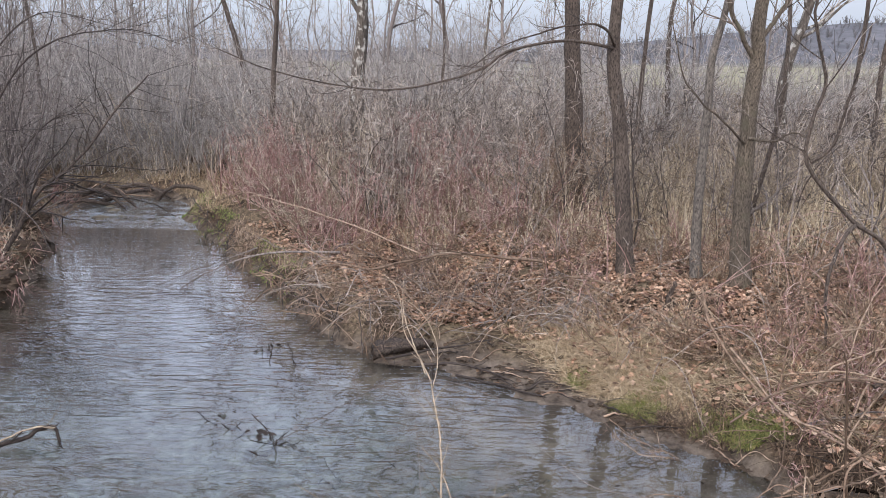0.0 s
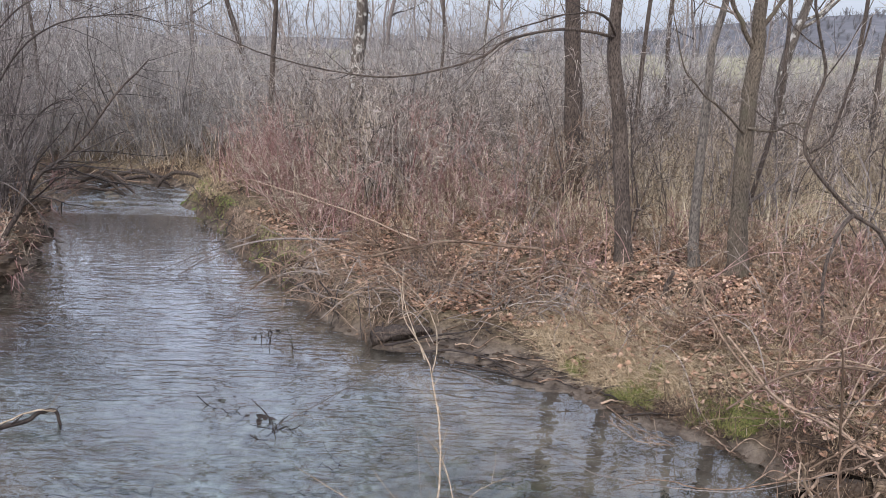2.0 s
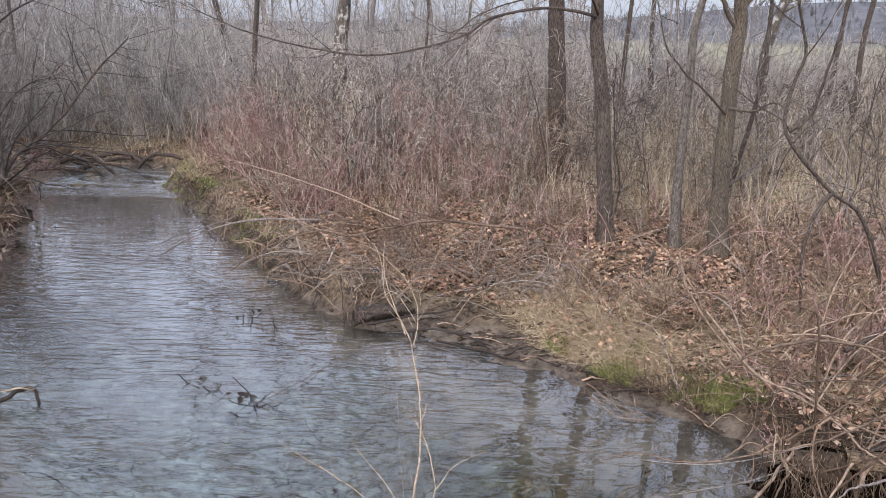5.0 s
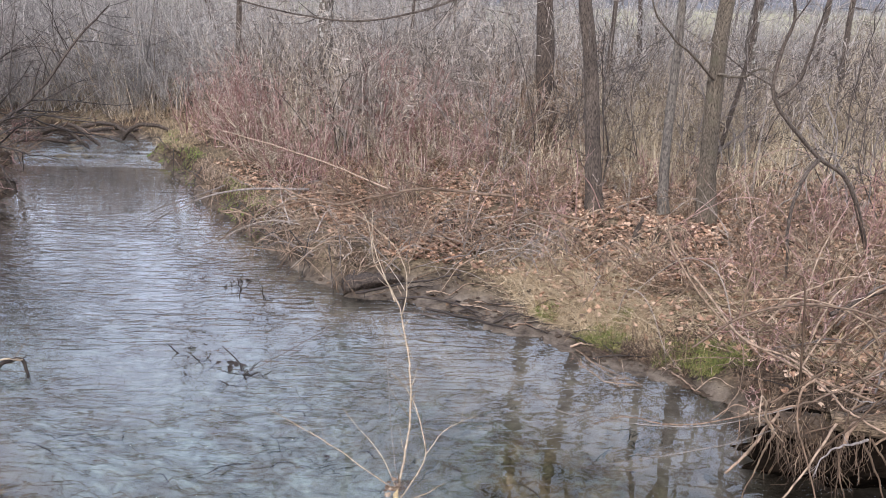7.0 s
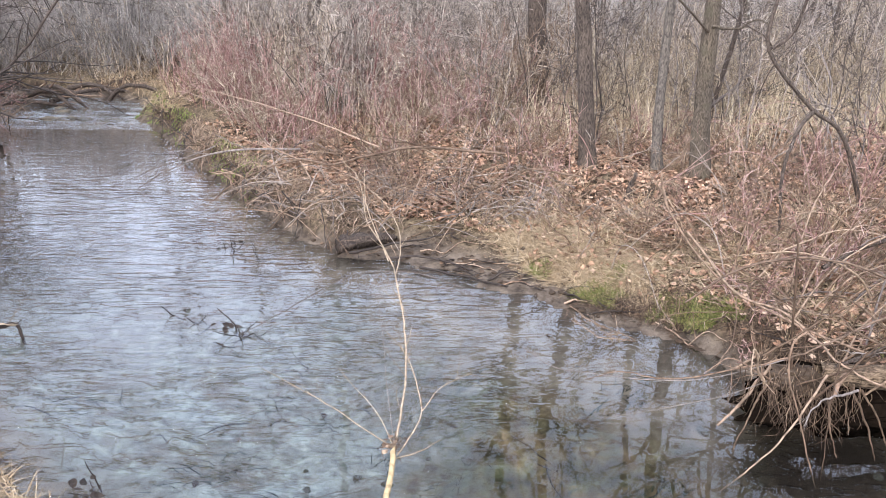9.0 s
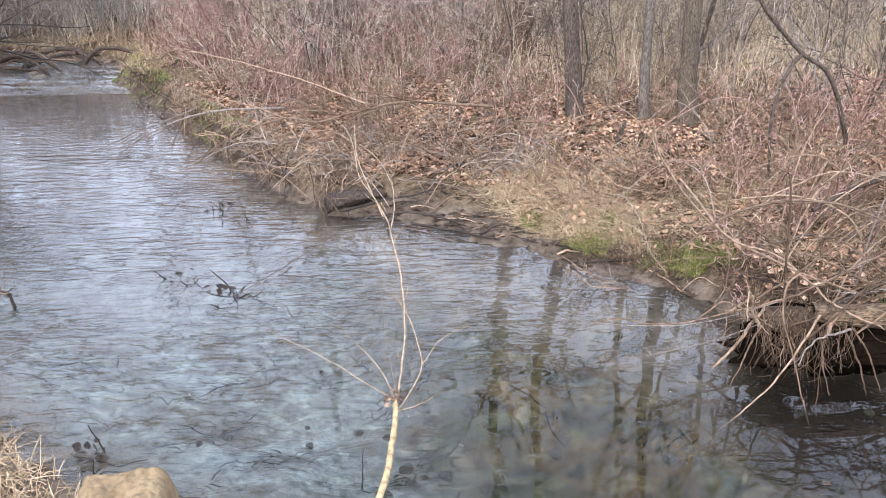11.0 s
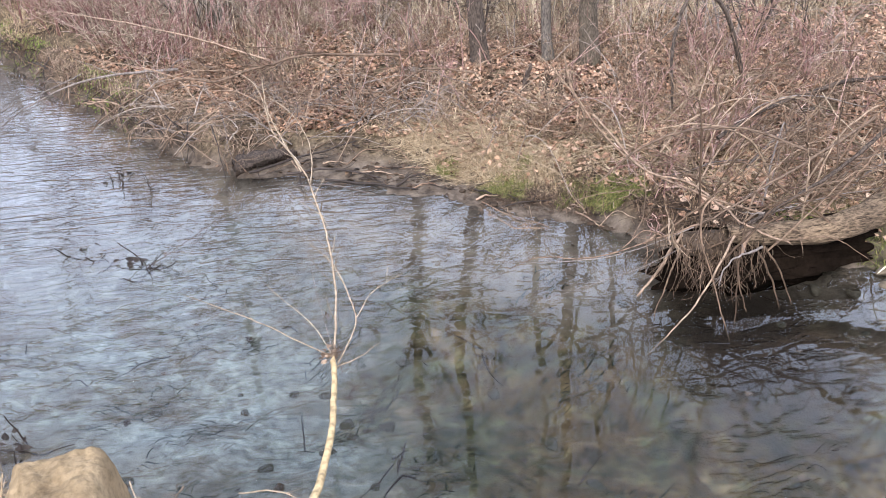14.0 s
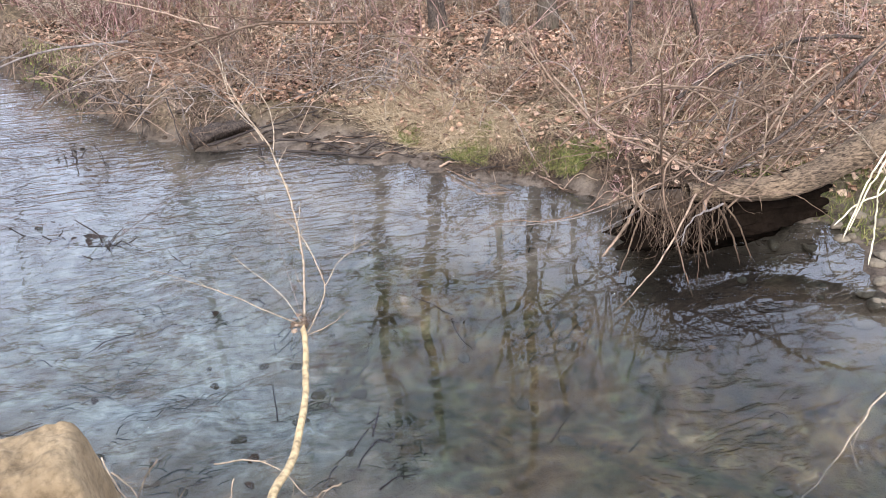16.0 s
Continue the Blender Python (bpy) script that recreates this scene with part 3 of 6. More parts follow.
def tree_mesh_set(rng, points, r0, r1, limbs, shoots, twigs, bark, twigwood, lo=0.35, reach=0.3, sides=12, flare=0.35, stout=0.42):
    trunk = bole(rng, points, r0, r1, 40, sides, 0.07, flare)
    p = smooth_path(points, 12)[None]
    r = np.linspace(r0, r1, 12)[None]
    s = sprout(rng, p, r, limbs, lo, 0.99, 0.8, reach, stout)
    p2, q2 = grow(rng, *s, 9, 0.13, 0.09, 0.2)
    s = sprout(rng, p2, q2, limbs * shoots, 0.15, 1.0, 0.6, 0.42, 0.55)
    p3, q3 = grow(rng, *s, 6, 0.15, 0.05, 0.25)
    s = sprout(rng, p3, q3, limbs * shoots * twigs, 0.15, 1.0, 0.6, 0.5, 0.6)
    p4, q4 = grow(rng, *s, 4, 0.18, 0.03, 0.4)
    return (mesh_from("trunk", *trunk, bark), [mesh_from("limb", *sweep(p2[i : i + 1], q2[i : i + 1], 6), bark) for i in range(limbs)],
            tubes("twigs", [(p3, q3), (p4, q4)], twigwood))


def tree(seed, points, r0, r1, label, bark, limbs=12, shoots=4, twigs=3, extra=(), group="", **shape):
    """A bare tree along a line of points, its foot at the first; extra: limbs of their own (points, radius at both ends, shoots on them)."""
    rng = np.random.default_rng(seed)
    base = np.array(points[0], float)
    ob = thing("tree", tuple(base), label, "tree", group)
    trunk, limb_meshes, fine = tree_mesh_set(rng, np.array(points) - base, r0, r1, limbs, shoots, twigs, bark, TWIG, **shape)
    link("trunk", trunk, ob)
    for me in limb_meshes:
        link("limb", me, ob)
    tagged(link("twig_mass", fine, ob), kind="stuff")
    for pts, a, b, n in extra:
        limb = link("limb", mesh_from("limb", *bole(rng, np.array(pts) - base, a, b, 30, 6, 0.05), bark), ob)
        if n:
            p = smooth_path(np.array(pts) - base, 14)[None]
            s = sprout(rng, p, np.linspace(a, b, 14)[None], n, 0.25, 1, 0.6, 0.22, 0.55)
            p2, q2 = grow(rng, *s, 6, 0.12, 0.03, 0.25)
            s = sprout(rng, p2, q2, n * 4, 0.1, 1, 0.6, 0.4, 0.6)
            tagged(link("twig_mass", tubes("twig_mass", [(p2, q2), grow(rng, *s, 4, 0.14, 0.02, 0.4)], TWIG), limb), kind="stuff")
    return ob


def branch(name, points, r0, r1, label, material, seed=1, shoots=0, length=0.3, fine=3, sides=6, category="branch", group="", up=0.0, bark=None, angle=0.6):
    """A loose or leaning branch with its side twigs."""
    rng = np.random.default_rng(seed)
    base = np.array(points[0], float)
    ob = thing(name, tuple(base), label, category, group)
    n = 6 * len(points)
    limb = link("limb", mesh_from("limb", *bole(rng, np.array(points) - base, r0, r1, n, sides, 0.07), bark or material), ob)
    if shoots:
        p = smooth_path(np.array(points) - base, n)[None]
        s = sprout(rng, p, np.linspace(r0, r1, n)[None], shoots, 0.15, 1, angle, length, 0.55)
        p2, q2 = grow(rng, *s, 6, 0.14, up, 0.3)
        batches = [(p2, q2)]
        if fine:
            s = sprout(rng, p2, q2, shoots * fine, 0.15, 1, angle, 0.45, 0.65)
            batches.append(grow(rng, *s, 4, 0.16, up, 0.4))
        tagged(link("twig_mass", tubes("twig_mass", batches, material), limb), kind="stuff")
    return ob


def strips(paths, widths, way):
    """Flat blades along paths, each as wide as widths, turned to the sides given."""
    v = np.stack([paths - way[:, None] * widths[..., None], paths + way[:, None] * widths[..., None]], 2)
    m, n = paths.shape[:2]
    i = np.arange(m * n * 2).reshape(m, n, 2)
    f = np.stack([i[:, :-1, 0], i[:, :-1, 1], i[:, 1:, 1], i[:, 1:, 0]], -1).reshape(-1, 4)
    return v.reshape(-1, 3), f


def grass(name, seed, x, y, length, lie, label, material, width=0.0022, along=None):
    """Blades rooted at the given places; lie: 0 upright, 1 flat on the ground."""
    rng = np.random.default_rng(seed)
    n = len(x)
    start = np.stack([x, y, land(x, y) - 0.01], 1)
    a = rng.uniform(0, 6.283, n) if along is None else rng.normal(along, 0.5, n) + np.pi * rng.integers(0, 2, n)
    tilt = np.clip(rng.normal(lie, 0.25, n), 0, 1.15)
    way = np.stack([np.cos(a) * tilt, np.sin(a) * tilt, 1.05 - tilt * 0.85], 1)
    p, _ = grow(rng, start, way, length * rng.uniform(0.4, 1.2, n), np.ones(n), 4, 0.16, -0.18)
    floor = land(p[..., 0], p[..., 1]) + 0.004 + 0.02 * rng.uniform(0, 1, (n, 1))
    p[:, 1:, 2] = np.maximum(p[:, 1:, 2], floor[:, 1:])
    w = width * rng.uniform(0.6, 1.4, n)[:, None] * np.array([1, 0.9, 0.6, 0.15])
    side = np.stack([-np.sin(a), np.cos(a), 0 * a], 1)
    ob = link(name, mesh_from(name, *strips(p, w, side), material, False))
    return tagged(ob, label, "grass", kind="stuff")


def leaves(name, seed, x, y, z, size, label, material=None):
    """Curled dead leaves lying at random tilts: a folded blade with a midrib, broad in the middle."""
    rng = np.random.default_rng(seed)
    n = len(x)
    t = np.array([0, 0.3, 0.65, 1.0])
    wide = np.array([0.06, 0.42, 0.34, 0.03])
    s = size * rng.uniform(0.55, 1.25, n)
    fold, curl = rng.uniform(-0.2, 0.7, n), rng.uniform(-0.5, 0.7, n)
    loc = np.empty((n, 4, 3, 3))
    for k, side in enumerate((-1, 0, 1)):
        loc[:, :, k, 0] = (t - 0.5)[None]
        loc[:, :, k, 1] = side * wide[None] * rng.uniform(0.6, 1.3, (n, 4))
        loc[:, :, k, 2] = abs(side) * wide[None] * fold[:, None] + curl[:, None] * (t - 0.5)[None] ** 2
    loc *= s[:, None, None, None]
    a, b, c = rng.uniform(0, 6.283, n), rng.normal(0, 0.35, n), rng.normal(0, 0.35, n)
    ca, sa, cb, sb, cc, sc = np.cos(a), np.sin(a), np.cos(b), np.sin(b), np.cos(c), np.sin(c)
    zero, one = 0 * a, 0 * a + 1
    rz = np.stack([np.stack([ca, -sa, zero], -1), np.stack([sa, ca, zero], -1), np.stack([zero, zero, one], -1)], 1)
    rx = np.stack([np.stack([one, zero, zero], -1), np.stack([zero, cb, -sb], -1), np.stack([zero, sb, cb], -1)], 1)
    ry = np.stack([np.stack([cc, zero, sc], -1), np.stack([zero, one, zero], -1), np.stack([-sc, zero, cc], -1)], 1)
    v = np.einsum("nij,nabj->nabi", rz @ rx @ ry, loc) + np.stack([x, y, z], 1)[:, None, None]
    i = np.arange(n * 12).reshape(n, 4, 3)
    f = np.stack([i[:, :-1, :-1], i[:, :-1, 1:], i[:, 1:, 1:], i[:, 1:, :-1]], -1).reshape(-1, 4)
    ob = link(name, mesh_from(name, v.reshape(-1, 3), f, material or LEAF, False))
    return tagged(ob, label, "leaves", kind="stuff")


def stone(name, seed, at, size, label, material, category="stone", group="", turn=0.0, rough=0.16, level=3, boxy=0.0, taper=0.0):
    """An uneven stone: a sphere cut by random planes, then roughened."""
    rng = np.random.default_rng(seed)
    bm = bmesh.new()
    bmesh.ops.create_icosphere(bm, subdivisions=level, radius=1.0)
    planes = [(unit(rng.normal(size=3)), rng.uniform(0.55, 0.85) * (1.95 if boxy else 1)) for _ in range(9)]
    for v in bm.verts:
        c = np.array(v.co)
        if boxy:
            c = c / (np.abs(c) ** boxy).sum() ** (1 / boxy)
        for nrm, off in planes:
            over = c @ nrm - off
            if over > 0:
                c = c - nrm * over * 0.92
        q = Vector(c) * 2.3 + Vector((seed, 0, 0))
        c = c * (1 + rough * noise.noise(q) + rough * 0.5 * noise.noise(q * 3) + rough * 0.22 * noise.noise(q * 9))
        c[:2] *= 1 - taper * c[2]
        v.co = Vector(c * size)
    me = bpy.data.meshes.new(name)
    bm.to_mesh(me)
    bm.free()
    me.polygons.foreach_set("use_smooth", np.full(len(me.polygons), True))
    me.materials.append(material)
    ob = link(name, me)
    ob.matrix_basis = pose(*at, 0, 0, turn)
    return tagged(ob, label, category, group)


# ---- the large trees ----
def large_trees():
    tree(11, [(1.6, 11.0, 0.55), (1.56, 11.0, 1.43), (1.49, 11.0, 2.33), (1.42, 11.0, 3.3), (1.35, 11.05, 5.5), (1.5, 11.1, 8.5), (1.4, 11, 11.5)], 0.15, 0.05,
         "tall dark-barked bare tree wound with thin vines", BARK, limbs=14, lo=0.5)
    long_limb = [(1.45, 7.75, 2.62), (1.2, 7.65, 2.66), (0.98, 7.6, 2.68), (0.49, 7.5, 2.58), (0.24, 7.45, 2.42), (-0.33, 7.35, 2.26), (-0.86, 7.25, 2.25), (-1.6, 7.15, 2.4), (-2.1, 7.1, 2.6)]
    tree(12, [(1.73, 7.8, 0.42), (1.68, 7.8, 0.94), (1.59, 7.8, 1.77), (1.47, 7.8, 2.5), (1.48, 7.8, 3.05), (1.62, 7.85, 5), (1.5, 7.9, 7.5), (1.6, 7.9, 9.5)], 0.088, 0.03,
         "slim grey-brown furrowed tree with one long drooping limb", BARK_GREY, limbs=11, shoots=5, twigs=3, lo=0.7,
         extra=[(long_limb, 0.017, 0.005, 26), ([(1.5, 7.8, 2.6), (1.3, 7.5, 2.8), (0.9, 7.2, 2.78), (0.4, 7.0, 2.6), (0.0, 6.9, 2.3)], 0.014, 0.003, 12),
                ([(1.55, 7.78, 2.1), (1.5, 7.6, 2.2), (1.52, 7.5, 2.02), (1.6, 7.45, 1.9)], 0.012, 0.004, 4)])
    tree(13, [(2.74, 7.5, 0.45), (2.69, 7.5, 1.14), (2.66, 7.5, 2.07), (2.68, 7.5, 2.56), (2.67, 7.5, 3.04), (2.85, 7.6, 5), (2.6, 7.7, 7.5), (2.8, 7.7, 9)], 0.086, 0.03,
         "greyish tree with mossy bark, forking into thick limbs overhead", BARK_MOSS, limbs=11, shoots=5, twigs=3, lo=0.62,
         extra=[([(2.66, 7.5, 2.5), (2.5, 7.45, 2.75), (2.36, 7.4, 3.0), (2.2, 7.3, 3.5), (2.0, 7.2, 4.4)], 0.024, 0.01, 10),
                ([(2.68, 7.5, 2.7), (2.85, 7.5, 2.95), (3.0, 7.5, 3.4), (3.2, 7.4, 4.5)], 0.022, 0.01, 10),
                ([(2.66, 7.42, 1.85), (2.8, 7.25, 1.84), (2.93, 7.15, 1.93), (3.02, 7.1, 1.9)], 0.015, 0.006, 6),
                ([(2.64, 7.45, 1.8), (2.3, 7.2, 2.05), (1.95, 7.0, 2.35), (1.75, 6.9, 2.9)], 0.012, 0.004, 10)])
    tree(14, [(2.42, 7.8, 0.45), (2.38, 7.8, 1.07), (2.37, 7.8, 2.05), (2.38, 7.8, 2.56), (2.46, 7.8, 3.06), (2.6, 7.8, 4.5), (2.5, 7.9, 6.5)], 0.05, 0.018,
         "thin pale grey tree standing close beside a thicker one", BARK_ASH, limbs=8, shoots=3, twigs=2, lo=0.4, sides=10)
    tree(15, [(-1.95, 14.0, 0.5), (-1.91, 14.0, 2.03), (-1.82, 14.0, 2.9), (-1.8, 14.0, 3.45), (-1.7, 14, 6), (-1.8, 14, 9), (-1.6, 14, 12)], 0.135, 0.045,
         "tall bare tree with flaking whitish patches on dark bark", BARK_PALE, limbs=14, lo=0.45)
    tree(16, [(-3.8, 15.0, 0.4), (-3.63, 15.0, 2.5), (-3.54, 15.0, 3.51), (-3.4, 15, 6), (-3.5, 15, 9)], 0.055, 0.02, "straight slender dark tree trunk in the brush", BARK_GREY, limbs=10, lo=0.4)
    tree(17, [(-4.5, 18.0, 0.5), (-5.0, 18.0, 1.73), (-5.27, 18.0, 2.73), (-5.54, 18.0, 3.7), (-6.2, 18, 6), (-6.9, 18, 9)], 0.075, 0.03, "leaning dark tree trunk behind the thicket", BARK_GREY, limbs=10, lo=0.4)
    tree(18, [(4.86, 12.0, 0.5), (4.66, 12.0, 1.79), (4.7, 12.0, 2.52), (4.86, 12.0, 3.14), (5.1, 12.0, 4.2), (5.3, 12, 6.5), (5.2, 12, 9)], 0.085, 0.03,
         "crooked tree with pale peeling upper bark", BARK_PALE, limbs=11, lo=0.35)
    tree(19, [(3.7, 6.3, 0.5), (3.34, 6.2, 1.16), (3.04, 6.2, 1.39), (2.68, 6.2, 1.79), (2.68, 6.2, 2.12), (2.73, 6.2, 2.4), (2.62, 6.2, 2.76), (2.61, 6.2, 3.1), (2.8, 6.3, 4.2), (2.7, 6.3, 5.2)], 0.018, 0.008,
         "thin twisting grey tree, its stem bent in an S", BARK_GREY, limbs=9, lo=0.3, sides=8, reach=0.22,
         extra=[([(2.7, 6.2, 1.8), (2.85, 6.2, 1.95), (2.92, 6.2, 2.3), (3.0, 6.2, 2.8)], 0.016, 0.006, 8), ([(3.1, 6.2, 1.35), (2.95, 6.1, 1.2), (2.85, 6.0, 0.9), (2.88, 5.95, 0.45)], 0.018, 0.01, 4)])
    rng = np.random.default_rng(3)
    for i, (x, y, h, r) in enumerate([(3.5, 9.6, 7, 0.05), (5.6, 9.2, 8, 0.07), (2.9, 13.5, 9, 0.07), (6.6, 13, 9, 0.08), (-6.6, 9.8, 7, 0.06), (-7.6, 12, 9, 0.08), (-8.6, 15.5, 9, 0.07), (0.3, 15.5, 8, 0.05),
                                      (4.3, 17, 10, 0.09), (-0.8, 20, 9, 0.07), (7.5, 16, 10, 0.08)]):
        z = float(land(x, y)) - 0.05
        j = rng.normal(0, 0.12, (4, 2))
        pts = [(x, y, z)] + [(x + j[k, 0] * (k + 1) * 0.7, y + j[k, 1] * (k + 1) * 0.7, z + h * (k + 1) / 4) for k in range(4)]
        tree(40 + i, pts, r * 0.6, r * 0.2, "slender bare grey tree in the streamside thicket", BARK_PALE if i in (1, 7) else BARK_GREY, limbs=8, shoots=4, twigs=3, lo=0.4, sides=8, group="thicket trees")


def tree_kind(seed, h, r):
    rng = np.random.default_rng(seed)
    j = np.cumsum(rng.normal(0, 0.035 * h, (5, 2)), 0)
    pts = [(0, 0, -0.1)] + [(j[k, 0] * 0.5, j[k, 1] * 0.5, h * (k + 1) / 5) for k in range(5)]
    trunk, limbs, fine = tree_mesh_set(rng, pts, r, r * 0.25, 12, 5, 4, SHADY, SHADY, lo=0.22, reach=0.34, sides=7, flare=0.2)
    ob = thing("tree", (0, 0, 0), "tall bare winter tree rising behind the brush", "tree", "trees behind the brush")
    v, f = joined([(np.array([list(q.co) for q in me.vertices]), np.array([list(g.vertices) for g in me.polygons])) for me in [trunk] + limbs])
    link("trunk", mesh_from("trunk", v, f, SHADY), ob)
    tagged(link("twig_mass", fine, ob), kind="stuff")
    return ob


def back_woods():
    rng = np.random.default_rng(21)
    kinds = [tree_kind(60 + i, h, r) for i, (h, r) in enumerate([(7, 0.05), (9, 0.065), (6, 0.04), (10, 0.08), (8, 0.05)])]
    x, y = scatter(rng, 40, -30, 32, 17, 42, lambda x, y, d, far: in_view(x, y, 2) & (d > 2) & ((x < 0.1 * y) | (rng.uniform(0, 1, len(x)) < 0.35)))
    x2, y2 = scatter(rng, 60, -90, -4, 42, 95, lambda x, y, d, far: in_view(x, y, 4))
    x3, y3 = scatter(rng, 24, -7, 16, 70, 100, lambda x, y, d, far: in_view(x, y, 4))
    put_kind(kinds, rng, np.r_[x, x2, x3], np.r_[y, y2, y3], (0.75, 1.2))


# ---- brush ----
def brush():
    rng = np.random.default_rng(5)
    chance = lambda x: rng.uniform(0, 1, len(x))
    grey = [shrub_kind(100 + i, "tangled grey-brown bare shrub of upright stems", "streamside thicket", TWIG, height=h, stems=13, spread=0.5, shoots=7, twigs=3, r=0.011, thin=0.0034) for i, h in enumerate((1.8, 2.3, 1.6, 2.0))]
    tan = [shrub_kind(110 + i, "fine tan-brown leafless brush", "tan brush", TAN, height=h, stems=14, spread=0.8, shoots=6, twigs=3, r=0.008, thin=0.0028) for i, h in enumerate((1.2, 0.9, 1.35))]
    red = [shrub_kind(120 + i, "reddish-stemmed bare dogwood shrub", "red-stemmed shrubs", RED, height=h, stems=14, spread=0.8, shoots=6, twigs=3, r=0.008, thin=0.0028) for i, h in enumerate((1.3, 1.0, 1.5))]
    # the thicket behind the far bank
    x, y = scatter(rng, 105, -10, 12, 9.0, 15, lambda x, y, d, far: in_view(x, y, 1.0) & (d > 1.6) & far & ~((x > -0.6) & (y < 11)) & ((x < 2) | (chance(x) < 0.4)))
    put_kind(grey, rng, x, y, (0.7, 1.1))
    x, y = scatter(rng, 90, -6, 10, 7.6, 14, lambda x, y, d, far: in_view(x, y) & (d > 0.8) & far & ~((x > -0.9) & (y < 9.0)) & ((x < 1.2) | (chance(x) < 0.35)))
    put_kind(tan, rng, x, y, (0.7, 1.1))
    x, y = scatter(rng, 50, -4.2, 0.6, 7.6, 13, lambda x, y, d, far: (d > 0.7) & far & ~((x > -1.0) & (y < 8.6)) & (chance(x) < np.where((x > -3.2) & (x < 0) & (y > 8.8), 1, 0.35)))
    put_kind(red, rng, x, y, (0.65, 1.0))
    shapes = [dict(steps=(6, 3, 2), height=h, stems=9, spread=0.5, shoots=5, twigs=4, r=0.013, thin=0.0038) for h in (2.2, 2.6, 3.1, 2.4)]
    x, y = scatter(rng, 350, -26, 22, 14.5, 38, lambda x, y, d, far: in_view(x, y, 1.5) & (d > 1.0) & far & ((x < 0.1 * y) | (chance(x) < 0.7)) & (chance(x) < np.clip(1.5 - y / 30, 0.25, 1)))
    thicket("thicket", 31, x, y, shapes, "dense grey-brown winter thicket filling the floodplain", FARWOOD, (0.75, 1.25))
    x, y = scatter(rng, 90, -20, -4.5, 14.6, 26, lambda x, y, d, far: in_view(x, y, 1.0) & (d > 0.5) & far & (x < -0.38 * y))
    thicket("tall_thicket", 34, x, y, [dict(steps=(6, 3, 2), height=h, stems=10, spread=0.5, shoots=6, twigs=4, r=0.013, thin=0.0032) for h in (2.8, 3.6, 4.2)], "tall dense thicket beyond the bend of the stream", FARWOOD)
    shapes = [dict(steps=(6, 3, 2), height=h, stems=9, spread=0.6, shoots=5, twigs=3, r=0.009, thin=0.003) for h in (1.6, 2.0)]
    x, y = scatter(rng, 95, -16, 14, 13, 28, lambda x, y, d, far: in_view(x, y, 1.5) & (d > 0.8) & far)
    thicket("undergrowth", 32, x, y, shapes, "low tan undergrowth between the thicket stems", TAN)
    x, y = scatter(rng, 115, -12, -3.6, 13.9, 18, lambda x, y, d, far: in_view(x, y, 1.0) & (d > 0.3) & far & ((y > 14.4) | (chance(x) < 0.4)))
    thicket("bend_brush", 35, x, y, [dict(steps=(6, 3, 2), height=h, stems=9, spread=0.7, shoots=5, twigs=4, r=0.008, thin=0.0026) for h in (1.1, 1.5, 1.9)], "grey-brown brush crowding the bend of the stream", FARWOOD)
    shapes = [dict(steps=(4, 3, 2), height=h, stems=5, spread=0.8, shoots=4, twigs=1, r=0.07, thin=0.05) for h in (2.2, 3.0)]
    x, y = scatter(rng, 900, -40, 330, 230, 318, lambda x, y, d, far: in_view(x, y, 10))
    thicket("far_woods", 33, x, y, shapes, "distant wooded hillside beyond the field, blue-grey with painted haze", HAZY, (0.8, 1.5))
    x, y = scatter(rng, 130, -48, 12, 27, 62, lambda x, y, d, far: in_view(x, y, 2) & (d > 3) & (x < 0.17 * y))
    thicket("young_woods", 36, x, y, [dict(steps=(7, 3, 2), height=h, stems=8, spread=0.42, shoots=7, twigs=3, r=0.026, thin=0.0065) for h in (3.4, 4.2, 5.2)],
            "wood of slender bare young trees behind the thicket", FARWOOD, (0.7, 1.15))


    # dark tangles of briar and vine round the foot of the tall tree
    dark = [shrub_kind(195 + i, "dense dark brown tangle of briar and vine", "vine tangles", mat, height=h, stems=16, spread=0.7, shoots=7, twigs=4, r=0.007, thin=0.003) for i, (h, mat) in enumerate([(1.5, STICK), (1.2, BROWN)])]
    put_kind(dark, rng, np.array([1.15, 1.5, 1.75, 0.3, 1.3]), np.array([10.7, 10.6, 10.8, 10.0, 9.6]), (0.8, 1.1))
    # thin crooked saplings between the larger trees
    crooked = [shrub_kind(180 + i, "thin crooked sapling with spreading bare branches", "crooked saplings", mat, height=h, stems=4, spread=0.9, shoots=10, twigs=5, r=0.011, thin=0.0022, parts=4, name="sapling")
               for i, (h, mat) in enumerate([(1.9, DUSK), (1.5, TWIG), (2.2, SHADY)])]
    put_kind(crooked, rng, np.array([2.2, 3.5, 4.2, 4.6, 0.6, 2.9, 1.4, 5.0, 3.3, 4.0, 2.2, 0.9, 4.5, 5.4]), np.array([8.9, 8.3, 7.6, 8.6, 8.8, 9.2, 9.4, 7.6, 8.8, 9.8, 9.9, 9.2, 7.2, 8.8]), (0.8, 1.15))


